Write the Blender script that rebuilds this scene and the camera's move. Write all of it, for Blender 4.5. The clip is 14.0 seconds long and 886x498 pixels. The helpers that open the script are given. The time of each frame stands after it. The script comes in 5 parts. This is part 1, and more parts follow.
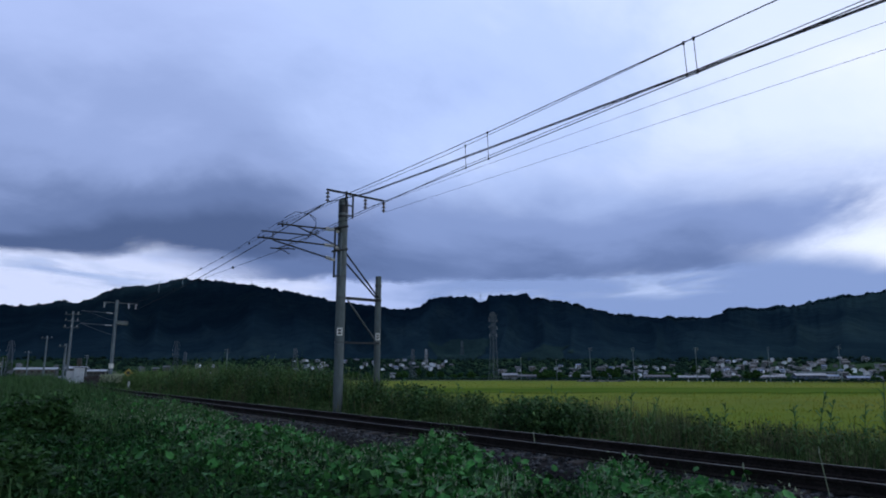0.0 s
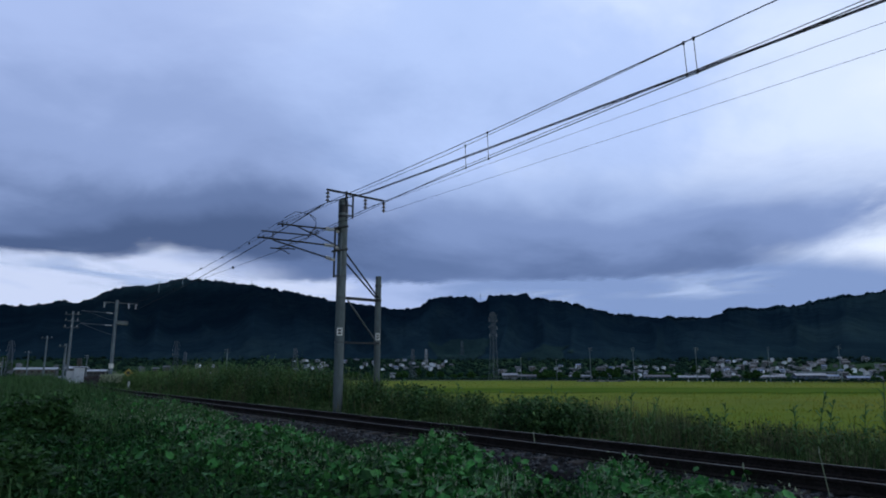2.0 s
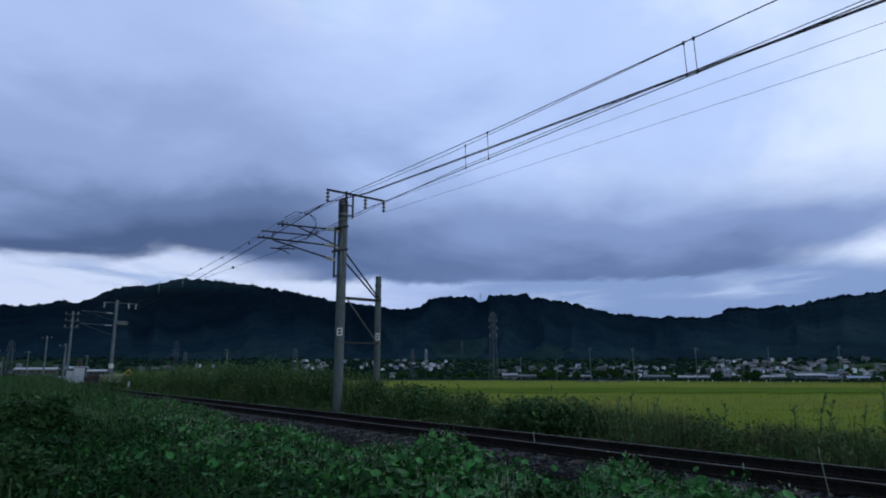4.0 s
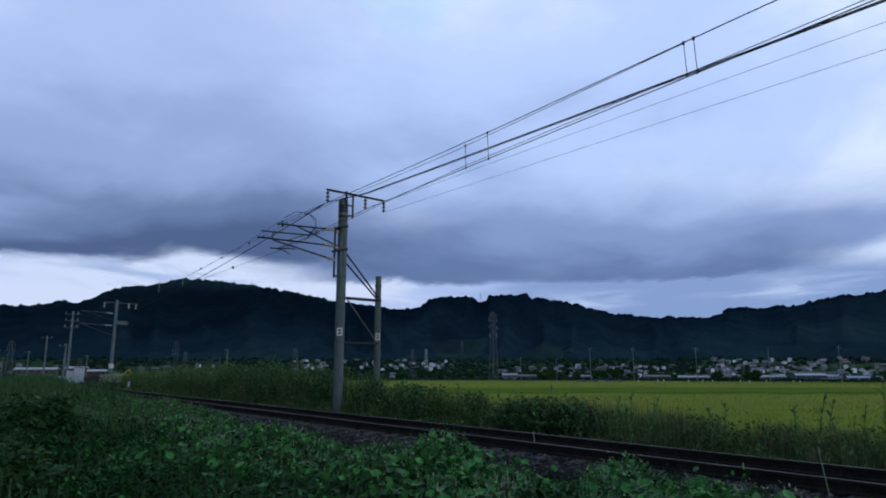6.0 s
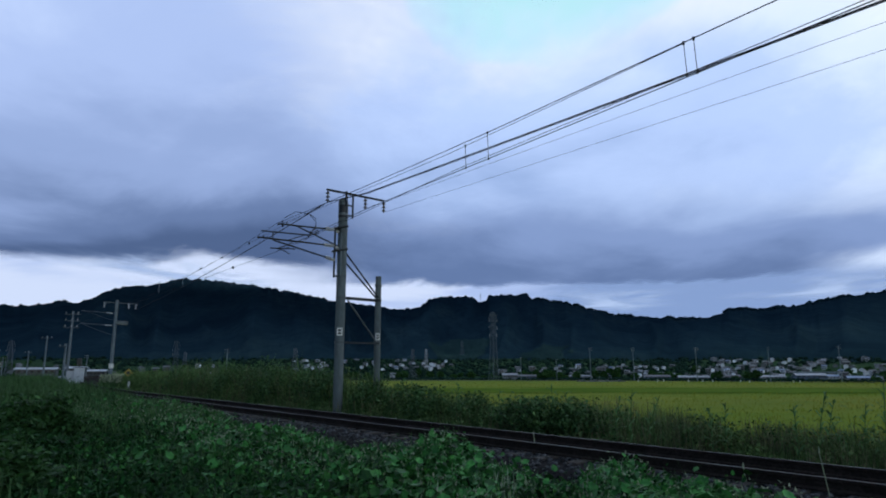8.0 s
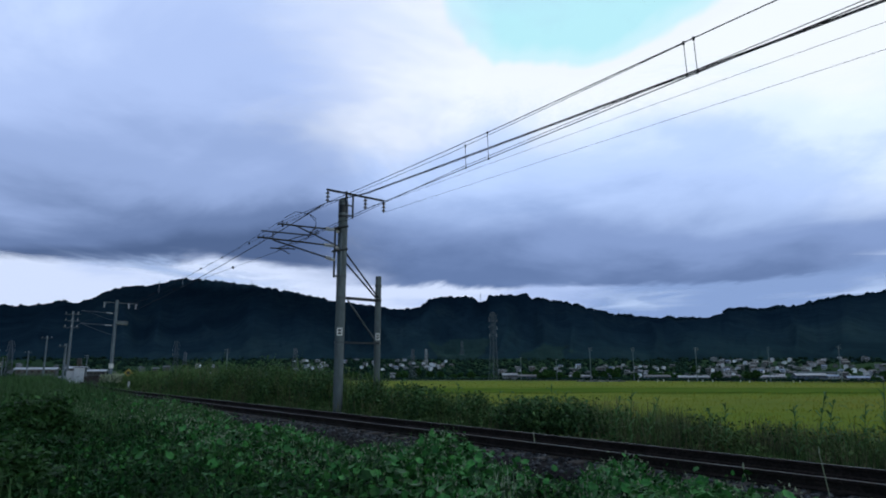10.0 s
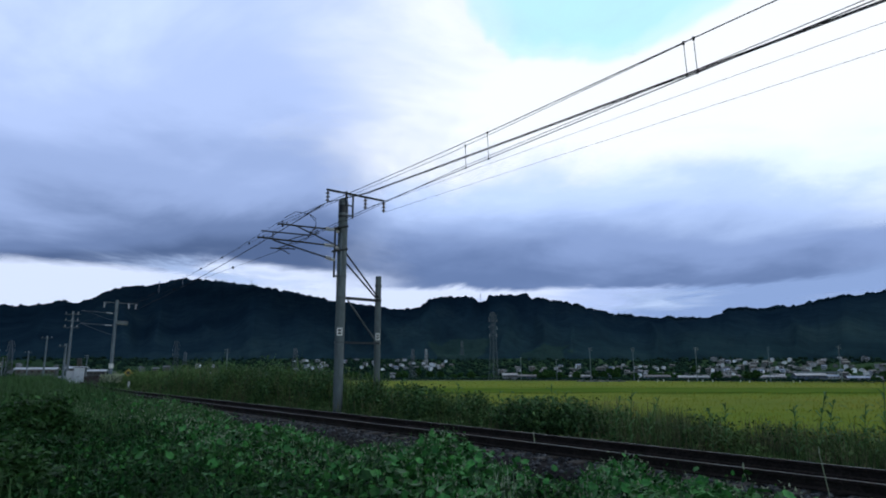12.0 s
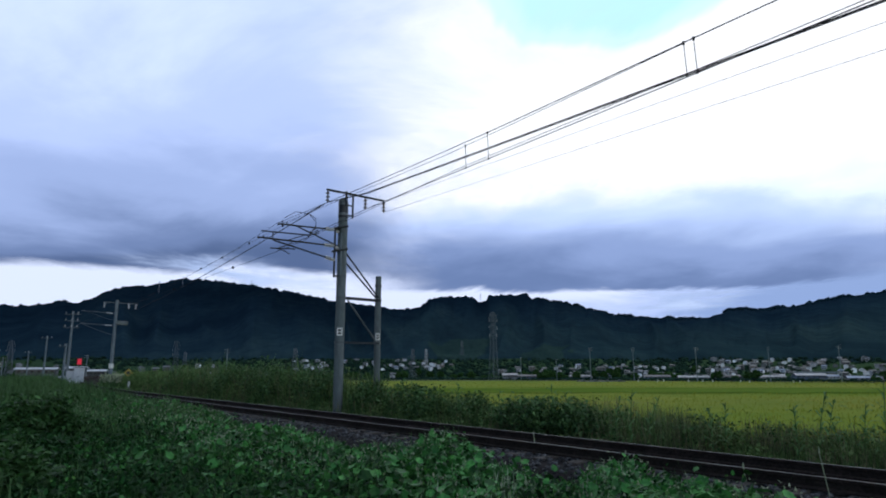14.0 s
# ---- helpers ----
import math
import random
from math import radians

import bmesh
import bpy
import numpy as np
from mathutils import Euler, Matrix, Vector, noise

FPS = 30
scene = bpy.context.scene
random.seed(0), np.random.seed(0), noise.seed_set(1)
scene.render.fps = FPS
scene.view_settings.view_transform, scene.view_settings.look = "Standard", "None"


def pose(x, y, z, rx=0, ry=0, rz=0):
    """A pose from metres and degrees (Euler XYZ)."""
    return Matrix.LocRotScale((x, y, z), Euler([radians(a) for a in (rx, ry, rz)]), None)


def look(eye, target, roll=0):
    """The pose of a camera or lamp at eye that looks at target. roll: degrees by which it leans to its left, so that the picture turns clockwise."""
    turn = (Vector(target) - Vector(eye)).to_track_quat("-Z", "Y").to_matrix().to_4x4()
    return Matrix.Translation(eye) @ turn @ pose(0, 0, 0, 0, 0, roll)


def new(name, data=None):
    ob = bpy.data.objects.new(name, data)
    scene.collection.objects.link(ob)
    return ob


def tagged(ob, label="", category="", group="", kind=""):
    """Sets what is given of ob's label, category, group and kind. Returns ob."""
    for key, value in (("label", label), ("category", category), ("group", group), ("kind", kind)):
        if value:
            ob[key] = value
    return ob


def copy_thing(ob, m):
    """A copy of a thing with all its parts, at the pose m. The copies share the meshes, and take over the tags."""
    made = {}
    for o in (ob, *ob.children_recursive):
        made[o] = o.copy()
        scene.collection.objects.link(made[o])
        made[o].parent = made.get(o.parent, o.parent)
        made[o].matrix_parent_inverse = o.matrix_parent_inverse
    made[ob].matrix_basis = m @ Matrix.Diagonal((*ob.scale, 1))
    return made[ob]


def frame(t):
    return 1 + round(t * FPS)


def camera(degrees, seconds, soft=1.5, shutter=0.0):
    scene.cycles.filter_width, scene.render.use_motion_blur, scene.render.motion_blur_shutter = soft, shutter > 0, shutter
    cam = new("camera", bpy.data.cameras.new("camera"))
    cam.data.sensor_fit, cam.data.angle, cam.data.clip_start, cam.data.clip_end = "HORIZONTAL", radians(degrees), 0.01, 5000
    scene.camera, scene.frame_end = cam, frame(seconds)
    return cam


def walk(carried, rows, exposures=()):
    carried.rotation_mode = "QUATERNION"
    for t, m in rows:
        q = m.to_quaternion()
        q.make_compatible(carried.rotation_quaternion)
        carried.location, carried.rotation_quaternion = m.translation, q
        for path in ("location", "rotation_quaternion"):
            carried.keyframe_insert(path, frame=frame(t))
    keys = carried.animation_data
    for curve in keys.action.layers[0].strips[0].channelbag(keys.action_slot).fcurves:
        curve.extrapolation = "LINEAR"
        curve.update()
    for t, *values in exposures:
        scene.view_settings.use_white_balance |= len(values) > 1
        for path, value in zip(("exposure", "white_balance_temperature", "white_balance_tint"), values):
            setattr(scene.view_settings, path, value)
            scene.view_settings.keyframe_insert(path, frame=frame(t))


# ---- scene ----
# The camera stands still on the near side of the railway line.
EYE = (0.0, 0.0, 1.65)
cam = camera(70, 14.0, soft=1.9)
STAND = pose(*EYE, 90 + 10.573, 0, 0)
walk(cam, [(0.0, STAND), (14.0, STAND)],
     exposures=[(0.0, -0.07, 5700, 9), (1.5, -0.16, 5720, 6), (6.5, -0.09, 5720, 4), (8.0, -0.06, 5740, 3), (11.0, 0.02, 5750, 3), (14.0, 0.18, 5850, 6)])

# ---- world and sun: an overcast evening ----
world = bpy.data.worlds.new("world")
scene.world = world
world.use_nodes = True
wn = world.node_tree.nodes
sky = wn.new("ShaderNodeTexSky")
sky.sky_type, sky.sun_disc = "NISHITA", False
sky.sun_elevation, sky.sun_rotation = radians(24), radians(150)
sky.ozone_density, sky.dust_density = 2.5, 0.5
world.node_tree.links.new(sky.outputs[0], wn["Background"].inputs[0])
wn["Background"].inputs[1].default_value = 0.066
sun = new("sun", bpy.data.lights.new("sun", "SUN"))
sun.data.energy, sun.data.angle, sun.data.color = 0.38, radians(25), (0.92, 0.97, 1.0)
sun.matrix_world = look((0, 0, 50), (-math.sin(radians(150)) * 50 * math.cos(radians(24)), -math.cos(radians(150)) * 50 * math.cos(radians(24)), 50 - 50 * math.sin(radians(24))))
# ---- materials ----
def ramp(nt, stops, src, interp="LINEAR"):
    r = nt.nodes.new("ShaderNodeValToRGB")
    r.color_ramp.interpolation = interp
    el = r.color_ramp.elements
    while len(el) < len(stops):
        el.new(0.5)
    for e, (p, c) in zip(el, stops):
        e.position = p
        e.color = (*c, 1) if len(c) == 3 else c
    nt.links.new(src, r.inputs[0])
    return r


def tex_noise(nt, scale, detail=4, rough=0.55, coord="Object", stretch=None):
    tc = nt.nodes.new("ShaderNodeTexCoord")
    n = nt.nodes.new("ShaderNodeTexNoise")
    n.inputs["Scale"].default_value, n.inputs["Detail"].default_value, n.inputs["Roughness"].default_value = scale, detail, rough
    src = tc.outputs[coord]
    if stretch:
        mp = nt.nodes.new("ShaderNodeMapping")
        mp.inputs["Scale"].default_value = stretch
        nt.links.new(src, mp.inputs[0])
        src = mp.outputs[0]
    nt.links.new(src, n.inputs["Vector"])
    return n


def mix(nt, fac, a, b, mode="MIX"):
    m = nt.nodes.new("ShaderNodeMix")
    m.data_type, m.blend_type = "RGBA", mode
    for sock, v in ((m.inputs[0], fac), (m.inputs[6], a), (m.inputs[7], b)):
        if isinstance(v, (int, float)):
            sock.default_value = v
        elif isinstance(v, tuple):
            sock.default_value = (*v, 1)
        else:
            nt.links.new(v, sock)
    return m.outputs[2]


def surface(name, c0, c1, scale=6, rough=0.7, metal=0.0, bump=0.2, big=0.4, c2=None, stretch=None, vary=0.0, island=0.0, spec=0.5, through_light=0.0):
    """A weathered surface: fine grain between c0 and c1, broad stains towards c2, a little relief; vary: from piece to piece."""
    m = bpy.data.materials.new(name)
    m.use_nodes = True
    nt = m.node_tree
    b = nt.nodes["Principled BSDF"]
    n = tex_noise(nt, scale, 6, 0.6, stretch=stretch)
    col = ramp(nt, [(0.32, c0), (0.68, c1)], n.outputs["Fac"]).outputs[0]
    n2 = tex_noise(nt, scale * 0.13, 3, stretch=stretch)
    f2 = ramp(nt, [(0.42, (0, 0, 0)), (0.66, (big, big, big))], n2.outputs["Fac"]).outputs[0]
    col = mix(nt, f2, col, c2 or tuple(v * 0.6 for v in c0))
    if vary or island:
        src = nt.nodes.new("ShaderNodeObjectInfo").outputs["Random"] if vary else nt.nodes.new("ShaderNodeNewGeometry").outputs["Random Per Island"]
        v = max(vary, island)
        mr = nt.nodes.new("ShaderNodeMapRange")
        mr.inputs[3].default_value, mr.inputs[4].default_value = 1 - v, 1 + v
        nt.links.new(src, mr.inputs[0])
        hs = nt.nodes.new("ShaderNodeHueSaturation")
        nt.links.new(mr.outputs[0], hs.inputs["Value"])
        nt.links.new(col, hs.inputs["Color"])
        col = hs.outputs[0]
    nt.links.new(col, b.inputs["Base Color"])
    b.inputs["Metallic"].default_value = metal
    b.inputs["Specular IOR Level"].default_value = spec
    rr = ramp(nt, [(0.3, (max(0, rough - 0.12),) * 3), (0.7, (min(1, rough + 0.12),) * 3)], n2.outputs["Fac"])
    nt.links.new(rr.outputs[0], b.inputs["Roughness"])
    if bump:
        bp = nt.nodes.new("ShaderNodeBump")
        bp.inputs["Strength"].default_value, bp.inputs["Distance"].default_value = bump, 0.02
        nt.links.new(n.outputs["Fac"], bp.inputs["Height"])
        nt.links.new(bp.outputs[0], b.inputs["Normal"])
    if through_light:
        tr = nt.nodes.new("ShaderNodeBsdfTranslucent")
        nt.links.new(col, tr.inputs[0])
        ms = nt.nodes.new("ShaderNodeMixShader")
        ms.inputs[0].default_value = through_light
        nt.links.new(b.outputs[0], ms.inputs[1])
        nt.links.new(tr.outputs[0], ms.inputs[2])
        nt.links.new(ms.outputs[0], nt.nodes["Material Output"].inputs[0])
    return m


def glow(name, colour, strength):
    m = bpy.data.materials.new(name)
    m.use_nodes = True
    b = m.node_tree.nodes["Principled BSDF"]
    b.inputs["Base Color"].default_value = (*colour, 1)
    b.inputs["Emission Color"].default_value = (*colour, 1)
    b.inputs["Emission Strength"].default_value = strength
    return m


CONCRETE = surface("concrete", (0.078, 0.096, 0.104), (0.150, 0.178, 0.188), 9, 0.85, bump=0.25, big=0.5, stretch=(1, 1, 0.25))
PALE_CONCRETE = surface("pale_concrete", (0.11, 0.14, 0.165), (0.185, 0.22, 0.25), 7, 0.85)
STEEL = surface("galvanised_steel", (0.085, 0.10, 0.11), (0.145, 0.165, 0.18), 14, 0.5, metal=0.6, bump=0.08)
DARK_STEEL = surface("dark_steel", (0.013, 0.016, 0.021), (0.028, 0.033, 0.041), 14, 0.55, metal=0.2, bump=0.08)
WIRE = surface("weathered_wire", (0.008, 0.009, 0.011), (0.018, 0.019, 0.022), 20, 0.7, bump=0, spec=0.1)
PORCELAIN = surface("porcelain", (0.5, 0.5, 0.5), (0.7, 0.7, 0.7), 8, 0.25, bump=0)
DARK_PORCELAIN = surface("brown_porcelain", (0.05, 0.035, 0.03), (0.09, 0.06, 0.05), 8, 0.3, bump=0)
RAIL_RUST = surface("rusty_rail_web", (0.020, 0.017, 0.016), (0.046, 0.036, 0.031), 25, 0.9, bump=0.3, spec=0.05)
RAIL_HEAD = surface("worn_rail_head", (0.11, 0.105, 0.10), (0.20, 0.195, 0.185), 30, 0.55, metal=0.5, bump=0.03, c2=(0.16, 0.11, 0.08), big=0.5)
SLEEPER = surface("timber_sleeper", (0.035, 0.028, 0.022), (0.09, 0.07, 0.055), 12, 0.9, bump=0.5, stretch=(1, 0.15, 1), vary=0.25)
BALLAST = surface("ballast_bed", (0.024, 0.022, 0.022), (0.060, 0.055, 0.053), 22, 0.95, bump=0.8, spec=0.0)
STONE = surface("ballast_stone", (0.038, 0.038, 0.041), (0.125, 0.125, 0.132), 30, 0.9, bump=0.3, island=0.8, spec=0.1)
SIGN_WHITE = surface("white_plate", (0.62, 0.62, 0.6), (0.78, 0.78, 0.76), 6, 0.45, bump=0.03)
SIGN_BLACK = surface("black_marking", (0.015, 0.015, 0.016), (0.03, 0.03, 0.03), 6, 0.5, bump=0)
YELLOW = surface("yellow_paint", (0.30, 0.22, 0.03), (0.40, 0.30, 0.05), 8, 0.5, bump=0.05)
EARTH = surface("grassy_soil", (0.014, 0.034, 0.018), (0.034, 0.058, 0.028), 0.35, 0.95, bump=0.5, c2=(0.030, 0.050, 0.024), big=0.6, spec=0.0)
# ---- plan ----
TH = radians(40.0)                      # heading of the line, left of straight ahead
U = Vector((-math.sin(TH), math.cos(TH), 0))
N = Vector((math.cos(TH), math.sin(TH), 0))
DC = 8.90                               # from the camera square to the middle of the track
RAIL_TOP = 0.40


def spot(s, d, z=0.0):
    """A place by its run along the line and its distance across it."""
    return U * s + N * (d + max(0.0, s - 30) ** 2 / 430) + Vector((0, 0, z))


def srgb(r, g, b, k=1.0):
    """Scene-linear light for a picture tone, before the white balance."""
    return tuple(k * w * ((v / 255 + 0.055) / 1.055) ** 2.4 for v, w in zip((r, g, b), (1.06, 0.97, 0.93)))


def part(name, bm, material, parent=None, label="", smooth=False):
    me = bpy.data.meshes.new(name)
    bm.to_mesh(me)
    bm.free()
    if smooth:
        for p in me.polygons:
            p.use_smooth = True
    me.materials.append(material)
    ob = new(name, me)
    if parent:
        ob.parent = parent
    if label:
        tagged(ob, label)
    return ob


def empty(name, m=None):
    ob = new(name)
    ob.empty_display_size = 0.2
    if m is not None:
        ob.matrix_basis = m
    return ob


def box(bm, size, at=(0, 0, 0), rot=None, bevel=0.0):
    m = Matrix.Translation(at) @ (rot or Matrix()) @ Matrix.Diagonal((*size, 1))
    made = bmesh.ops.create_cube(bm, size=1, matrix=m)["verts"]
    if bevel:
        edges = list({e for v in made for e in v.link_edges})
        bmesh.ops.bevel(bm, geom=edges, offset=bevel, segments=1, affect="EDGES")
    return bm


def rod(bm, a, b, r, r2=None, seg=8):
    """A round bar from a to b, which may taper."""
    a, b = Vector(a), Vector(b)
    d = b - a
    q = d.to_track_quat("Z", "Y").to_matrix().to_4x4()
    bmesh.ops.create_cone(bm, cap_ends=True, segments=seg, radius1=r, radius2=r if r2 is None else r2, depth=d.length,
                          matrix=Matrix.Translation((a + b) / 2) @ q)
    return bm


def tube(points, r, seg=5):
    """One bent bar along points."""
    bm = bmesh.new()
    pts = [Vector(p) for p in points]
    rings = []
    for i, p in enumerate(pts):
        d = (pts[min(i + 1, len(pts) - 1)] - pts[max(i - 1, 0)]).normalized()
        side = d.cross(Vector((0, 0, 1)))
        side = side.normalized() if side.length > 1e-3 else Vector((1, 0, 0))
        up = side.cross(d)
        rings.append([bm.verts.new(p + side * r * math.cos(6.2832 * k / seg) + up * r * math.sin(6.2832 * k / seg)) for k in range(seg)])
    for a, b in zip(rings, rings[1:]):
        for k in range(seg):
            bm.faces.new((a[k], a[(k + 1) % seg], b[(k + 1) % seg], b[k]))
    bm.faces.new(rings[0][::-1])
    bm.faces.new(rings[-1])
    return bm


def land(x, y):
    """Height of the open land: level by the line, sinking gently over the plain, rising again at the foot of the hills."""
    q = math.hypot(x, y) if y > 0 else 0.0
    z = -0.0195 * max(0.0, min(q, 640) - 60)
    if q > 640:
        z += 0.045 * (q - 640) + 0.00026 * (q - 640) ** 2
    return z
# ---- ground ----
def smooth01(v):
    v = min(1.0, max(0.0, v))
    return v * v * (3 - 2 * v)


def build_ground():
    bm = bmesh.new()
    ys = [-60, -30, -10, 420, 470, 520, 570, 620, 660, 700, 730, 760, 790, 820, 845, 865] + [i * 2.0 for i in range(0, 40)] + [80 + 1.12 ** i * 8 for i in range(1, 36)] + [900, 1200]
    xs = [i / 24 for i in range(-24, 25)]
    grid = []
    for y in sorted(set(ys)):
        half = 60 + abs(y) * 1.4
        row = []
        for f in xs:
            x = f * half
            s, d = U.x * x + U.y * y, N.x * x + N.y * y
            z = land(x, y) if math.hypot(x, y) < 872 else -25.0
            if y < 60:
                z += 0.08 * noise.noise((x * 0.3, y * 0.3, 2))
                z += -0.25 * smooth01((d - DC - 3.5) / 2.5) * smooth01((70 - y) / 20)   # the fields lie a little lower than the line
            row.append(bm.verts.new((x, y, z)))
        grid.append(row)
    for a, b in zip(grid, grid[1:]):
        for k in range(len(xs) - 1):
            bm.faces.new((a[k], a[k + 1], b[k + 1], b[k]))
    ob = part("ground", bm, EARTH, smooth=True)
    return tagged(ob, "dark grassy soil of the valley floor", "ground", kind="structure")


build_ground()

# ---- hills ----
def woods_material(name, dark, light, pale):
    """Tree canopy from afar: broad stands of different trees, and the crowns as coarse relief; the colours given carry
    haze.
    """
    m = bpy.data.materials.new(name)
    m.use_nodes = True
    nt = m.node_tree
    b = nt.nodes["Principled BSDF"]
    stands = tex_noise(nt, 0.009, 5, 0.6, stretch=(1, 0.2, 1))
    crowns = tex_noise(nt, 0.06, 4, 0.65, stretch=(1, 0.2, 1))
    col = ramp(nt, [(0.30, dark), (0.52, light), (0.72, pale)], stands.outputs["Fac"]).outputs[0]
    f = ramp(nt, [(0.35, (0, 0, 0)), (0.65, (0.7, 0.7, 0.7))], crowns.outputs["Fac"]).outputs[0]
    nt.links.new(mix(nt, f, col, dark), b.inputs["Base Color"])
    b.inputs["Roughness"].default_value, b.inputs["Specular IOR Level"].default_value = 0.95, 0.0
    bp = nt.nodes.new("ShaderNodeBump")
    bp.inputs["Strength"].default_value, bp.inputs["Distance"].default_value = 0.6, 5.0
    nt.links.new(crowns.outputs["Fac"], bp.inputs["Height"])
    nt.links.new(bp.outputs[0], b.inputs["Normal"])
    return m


# blue of the hazy distance is mixed into these base colours
WOODS = woods_material("hazy_far_woods", (0.007, 0.016, 0.023), (0.014, 0.029, 0.036), (0.022, 0.040, 0.042))
CLEARING = woods_material("hazy_hillside_orchard", (0.010, 0.021, 0.022), (0.020, 0.038, 0.034), (0.029, 0.050, 0.040))
# the ridge: bearing in degrees, height of the crest in metres at its distance
SUMMITS = [(-40, 180), (-35, 184), (-32.9, 188), (-31.1, 206), (-30, 203), (-27.7, 249), (-26.1, 268), (-25, 267), (-22.7, 298), (-20, 298), (-16.7, 284),
           (-13.3, 264), (-9.9, 237), (-6.8, 224), (-4.3, 209), (-2.5, 209), (-1.2, 244), (0.3, 256), (2.6, 256), (3.1, 236), (3.9, 236), (4.15, 260), (7.6, 262),
           (8, 245), (10.9, 230), (13.4, 198), (15.7, 180), (20.3, 162), (23, 165), (24.3, 188), (26.8, 187), (28.8, 191), (30.8, 206), (32.3, 213), (35.1, 225), (40, 240)]


def ridge(az):
    return float(np.interp(az, [a for a, _ in SUMMITS], [h for _, h in SUMMITS]))


R_FOOT, R_TOP = 850.0, 2300.0


def hill_height(az, r):
    """Height of the wooded slope at a bearing and a distance."""
    t = min(1.15, max(0.0, (r - R_FOOT) / (R_TOP - R_FOOT)))
    x, y = r * math.sin(radians(az)), r * math.cos(radians(az))
    base = land(0, min(r, 900))
    spur = 0.5 + 0.5 * noise.noise((az * 0.16, r * 0.0006, 3.1)) + 0.25 * noise.noise((az * 0.5, r * 0.002, 7.7))
    rise = t ** (1.1 + 0.9 * spur) if t < 1 else 1 - (t - 1) * 1.5
    h = base + (ridge(az) + 5 * noise.noise((az * 2.6, 0, 9.4)) + 4 * noise.noise((az * 6.1, r * 0.002, 1.7)) - base) * rise
    if t < 1:
        fold = abs(noise.noise((az * 0.33 + 0.6 * noise.noise((az * 0.2, r * 0.001, 2)), r * 0.0005, 6.3)))      # gullies running down the slope
        h += 4 * t * (1 - t) * (20 - 48 * fold + 10 * noise.noise((x * 0.006, y * 0.004, 1)))
    return h


def build_hills():
    bm = bmesh.new()
    na, nr = 620, 70
    grid = []
    for j in range(nr + 1):
        r = R_FOOT + (R_TOP * 1.1 - R_FOOT) * j / nr
        row = []
        for i in range(na + 1):
            az = -42 + 84 * i / na
            z = hill_height(az, r) + (1.4 * noise.noise((az * 9, r * 0.02, 5)) + 0.6 * noise.noise((az * 25, r * 0.05, 9)) if j else -12)
            row.append(bm.verts.new((r * math.sin(radians(az)), r * math.cos(radians(az)), z)))
        grid.append(row)
    for a, b in zip(grid, grid[1:]):
        for k in range(na):
            bm.faces.new((a[k], a[k + 1], b[k + 1], b[k]))
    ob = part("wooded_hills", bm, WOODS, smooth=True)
    return tagged(ob, "dark forested hills along the far side of the valley, blue haze in their colour", "hills", kind="structure")


build_hills()


def clearing(az0, az1, low, high, seed, label):
    """A lighter orchard or meadow lying on the slope between two heights above the valley."""
    bm = bmesh.new()
    na, nh = 40, 26
    rs = []
    for j in range(nh + 1):
        want = low + (high - low) * j / nh
        mid = (az0 + az1) / 2
        rs.append(next((q for q in range(int(R_FOOT), int(R_TOP), 6) if hill_height(mid, q) > want), R_TOP))
    grid = [[(az0 + (az1 - az0) * i / na, q) for i in range(na + 1)] for q in rs]
    made = {}

    def vert(az, q):
        if (az, q) not in made:
            z = hill_height(az, q) + 1.4 * noise.noise((az * 9, q * 0.02, 5)) + 0.6 * noise.noise((az * 25, q * 0.05, 9)) + 1.2
            made[az, q] = bm.verts.new((q * math.sin(radians(az)), q * math.cos(radians(az)), z))
        return made[az, q]
    for j in range(nh):
        for i in range(na):
            u, v = (i + 0.5) / na * 2 - 1, (j + 0.5) / nh * 2 - 1
            if u * u + v * v < 0.75 + 0.7 * noise.noise((u * 2.2 + seed, v * 2.2, seed)) and grid[j + 1][i][1] > grid[j][i][1]:
                bm.faces.new([vert(*c) for c in (grid[j][i], grid[j][i + 1], grid[j + 1][i + 1], grid[j + 1][i])])
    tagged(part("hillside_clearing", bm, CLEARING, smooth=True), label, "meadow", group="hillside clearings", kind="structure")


for args in ((-1.6, 4.2, 6, 62, 1.3), (6.5, 11.5, 8, 40, 4.1)):
    clearing(*args, "paler terraced orchard on the wooded hillside")


def terrain(x, y):
    r = math.hypot(x, y)
    return land(x, y) if r < R_FOOT + 4 else hill_height(math.degrees(math.atan2(x, y)), r)

import itertools


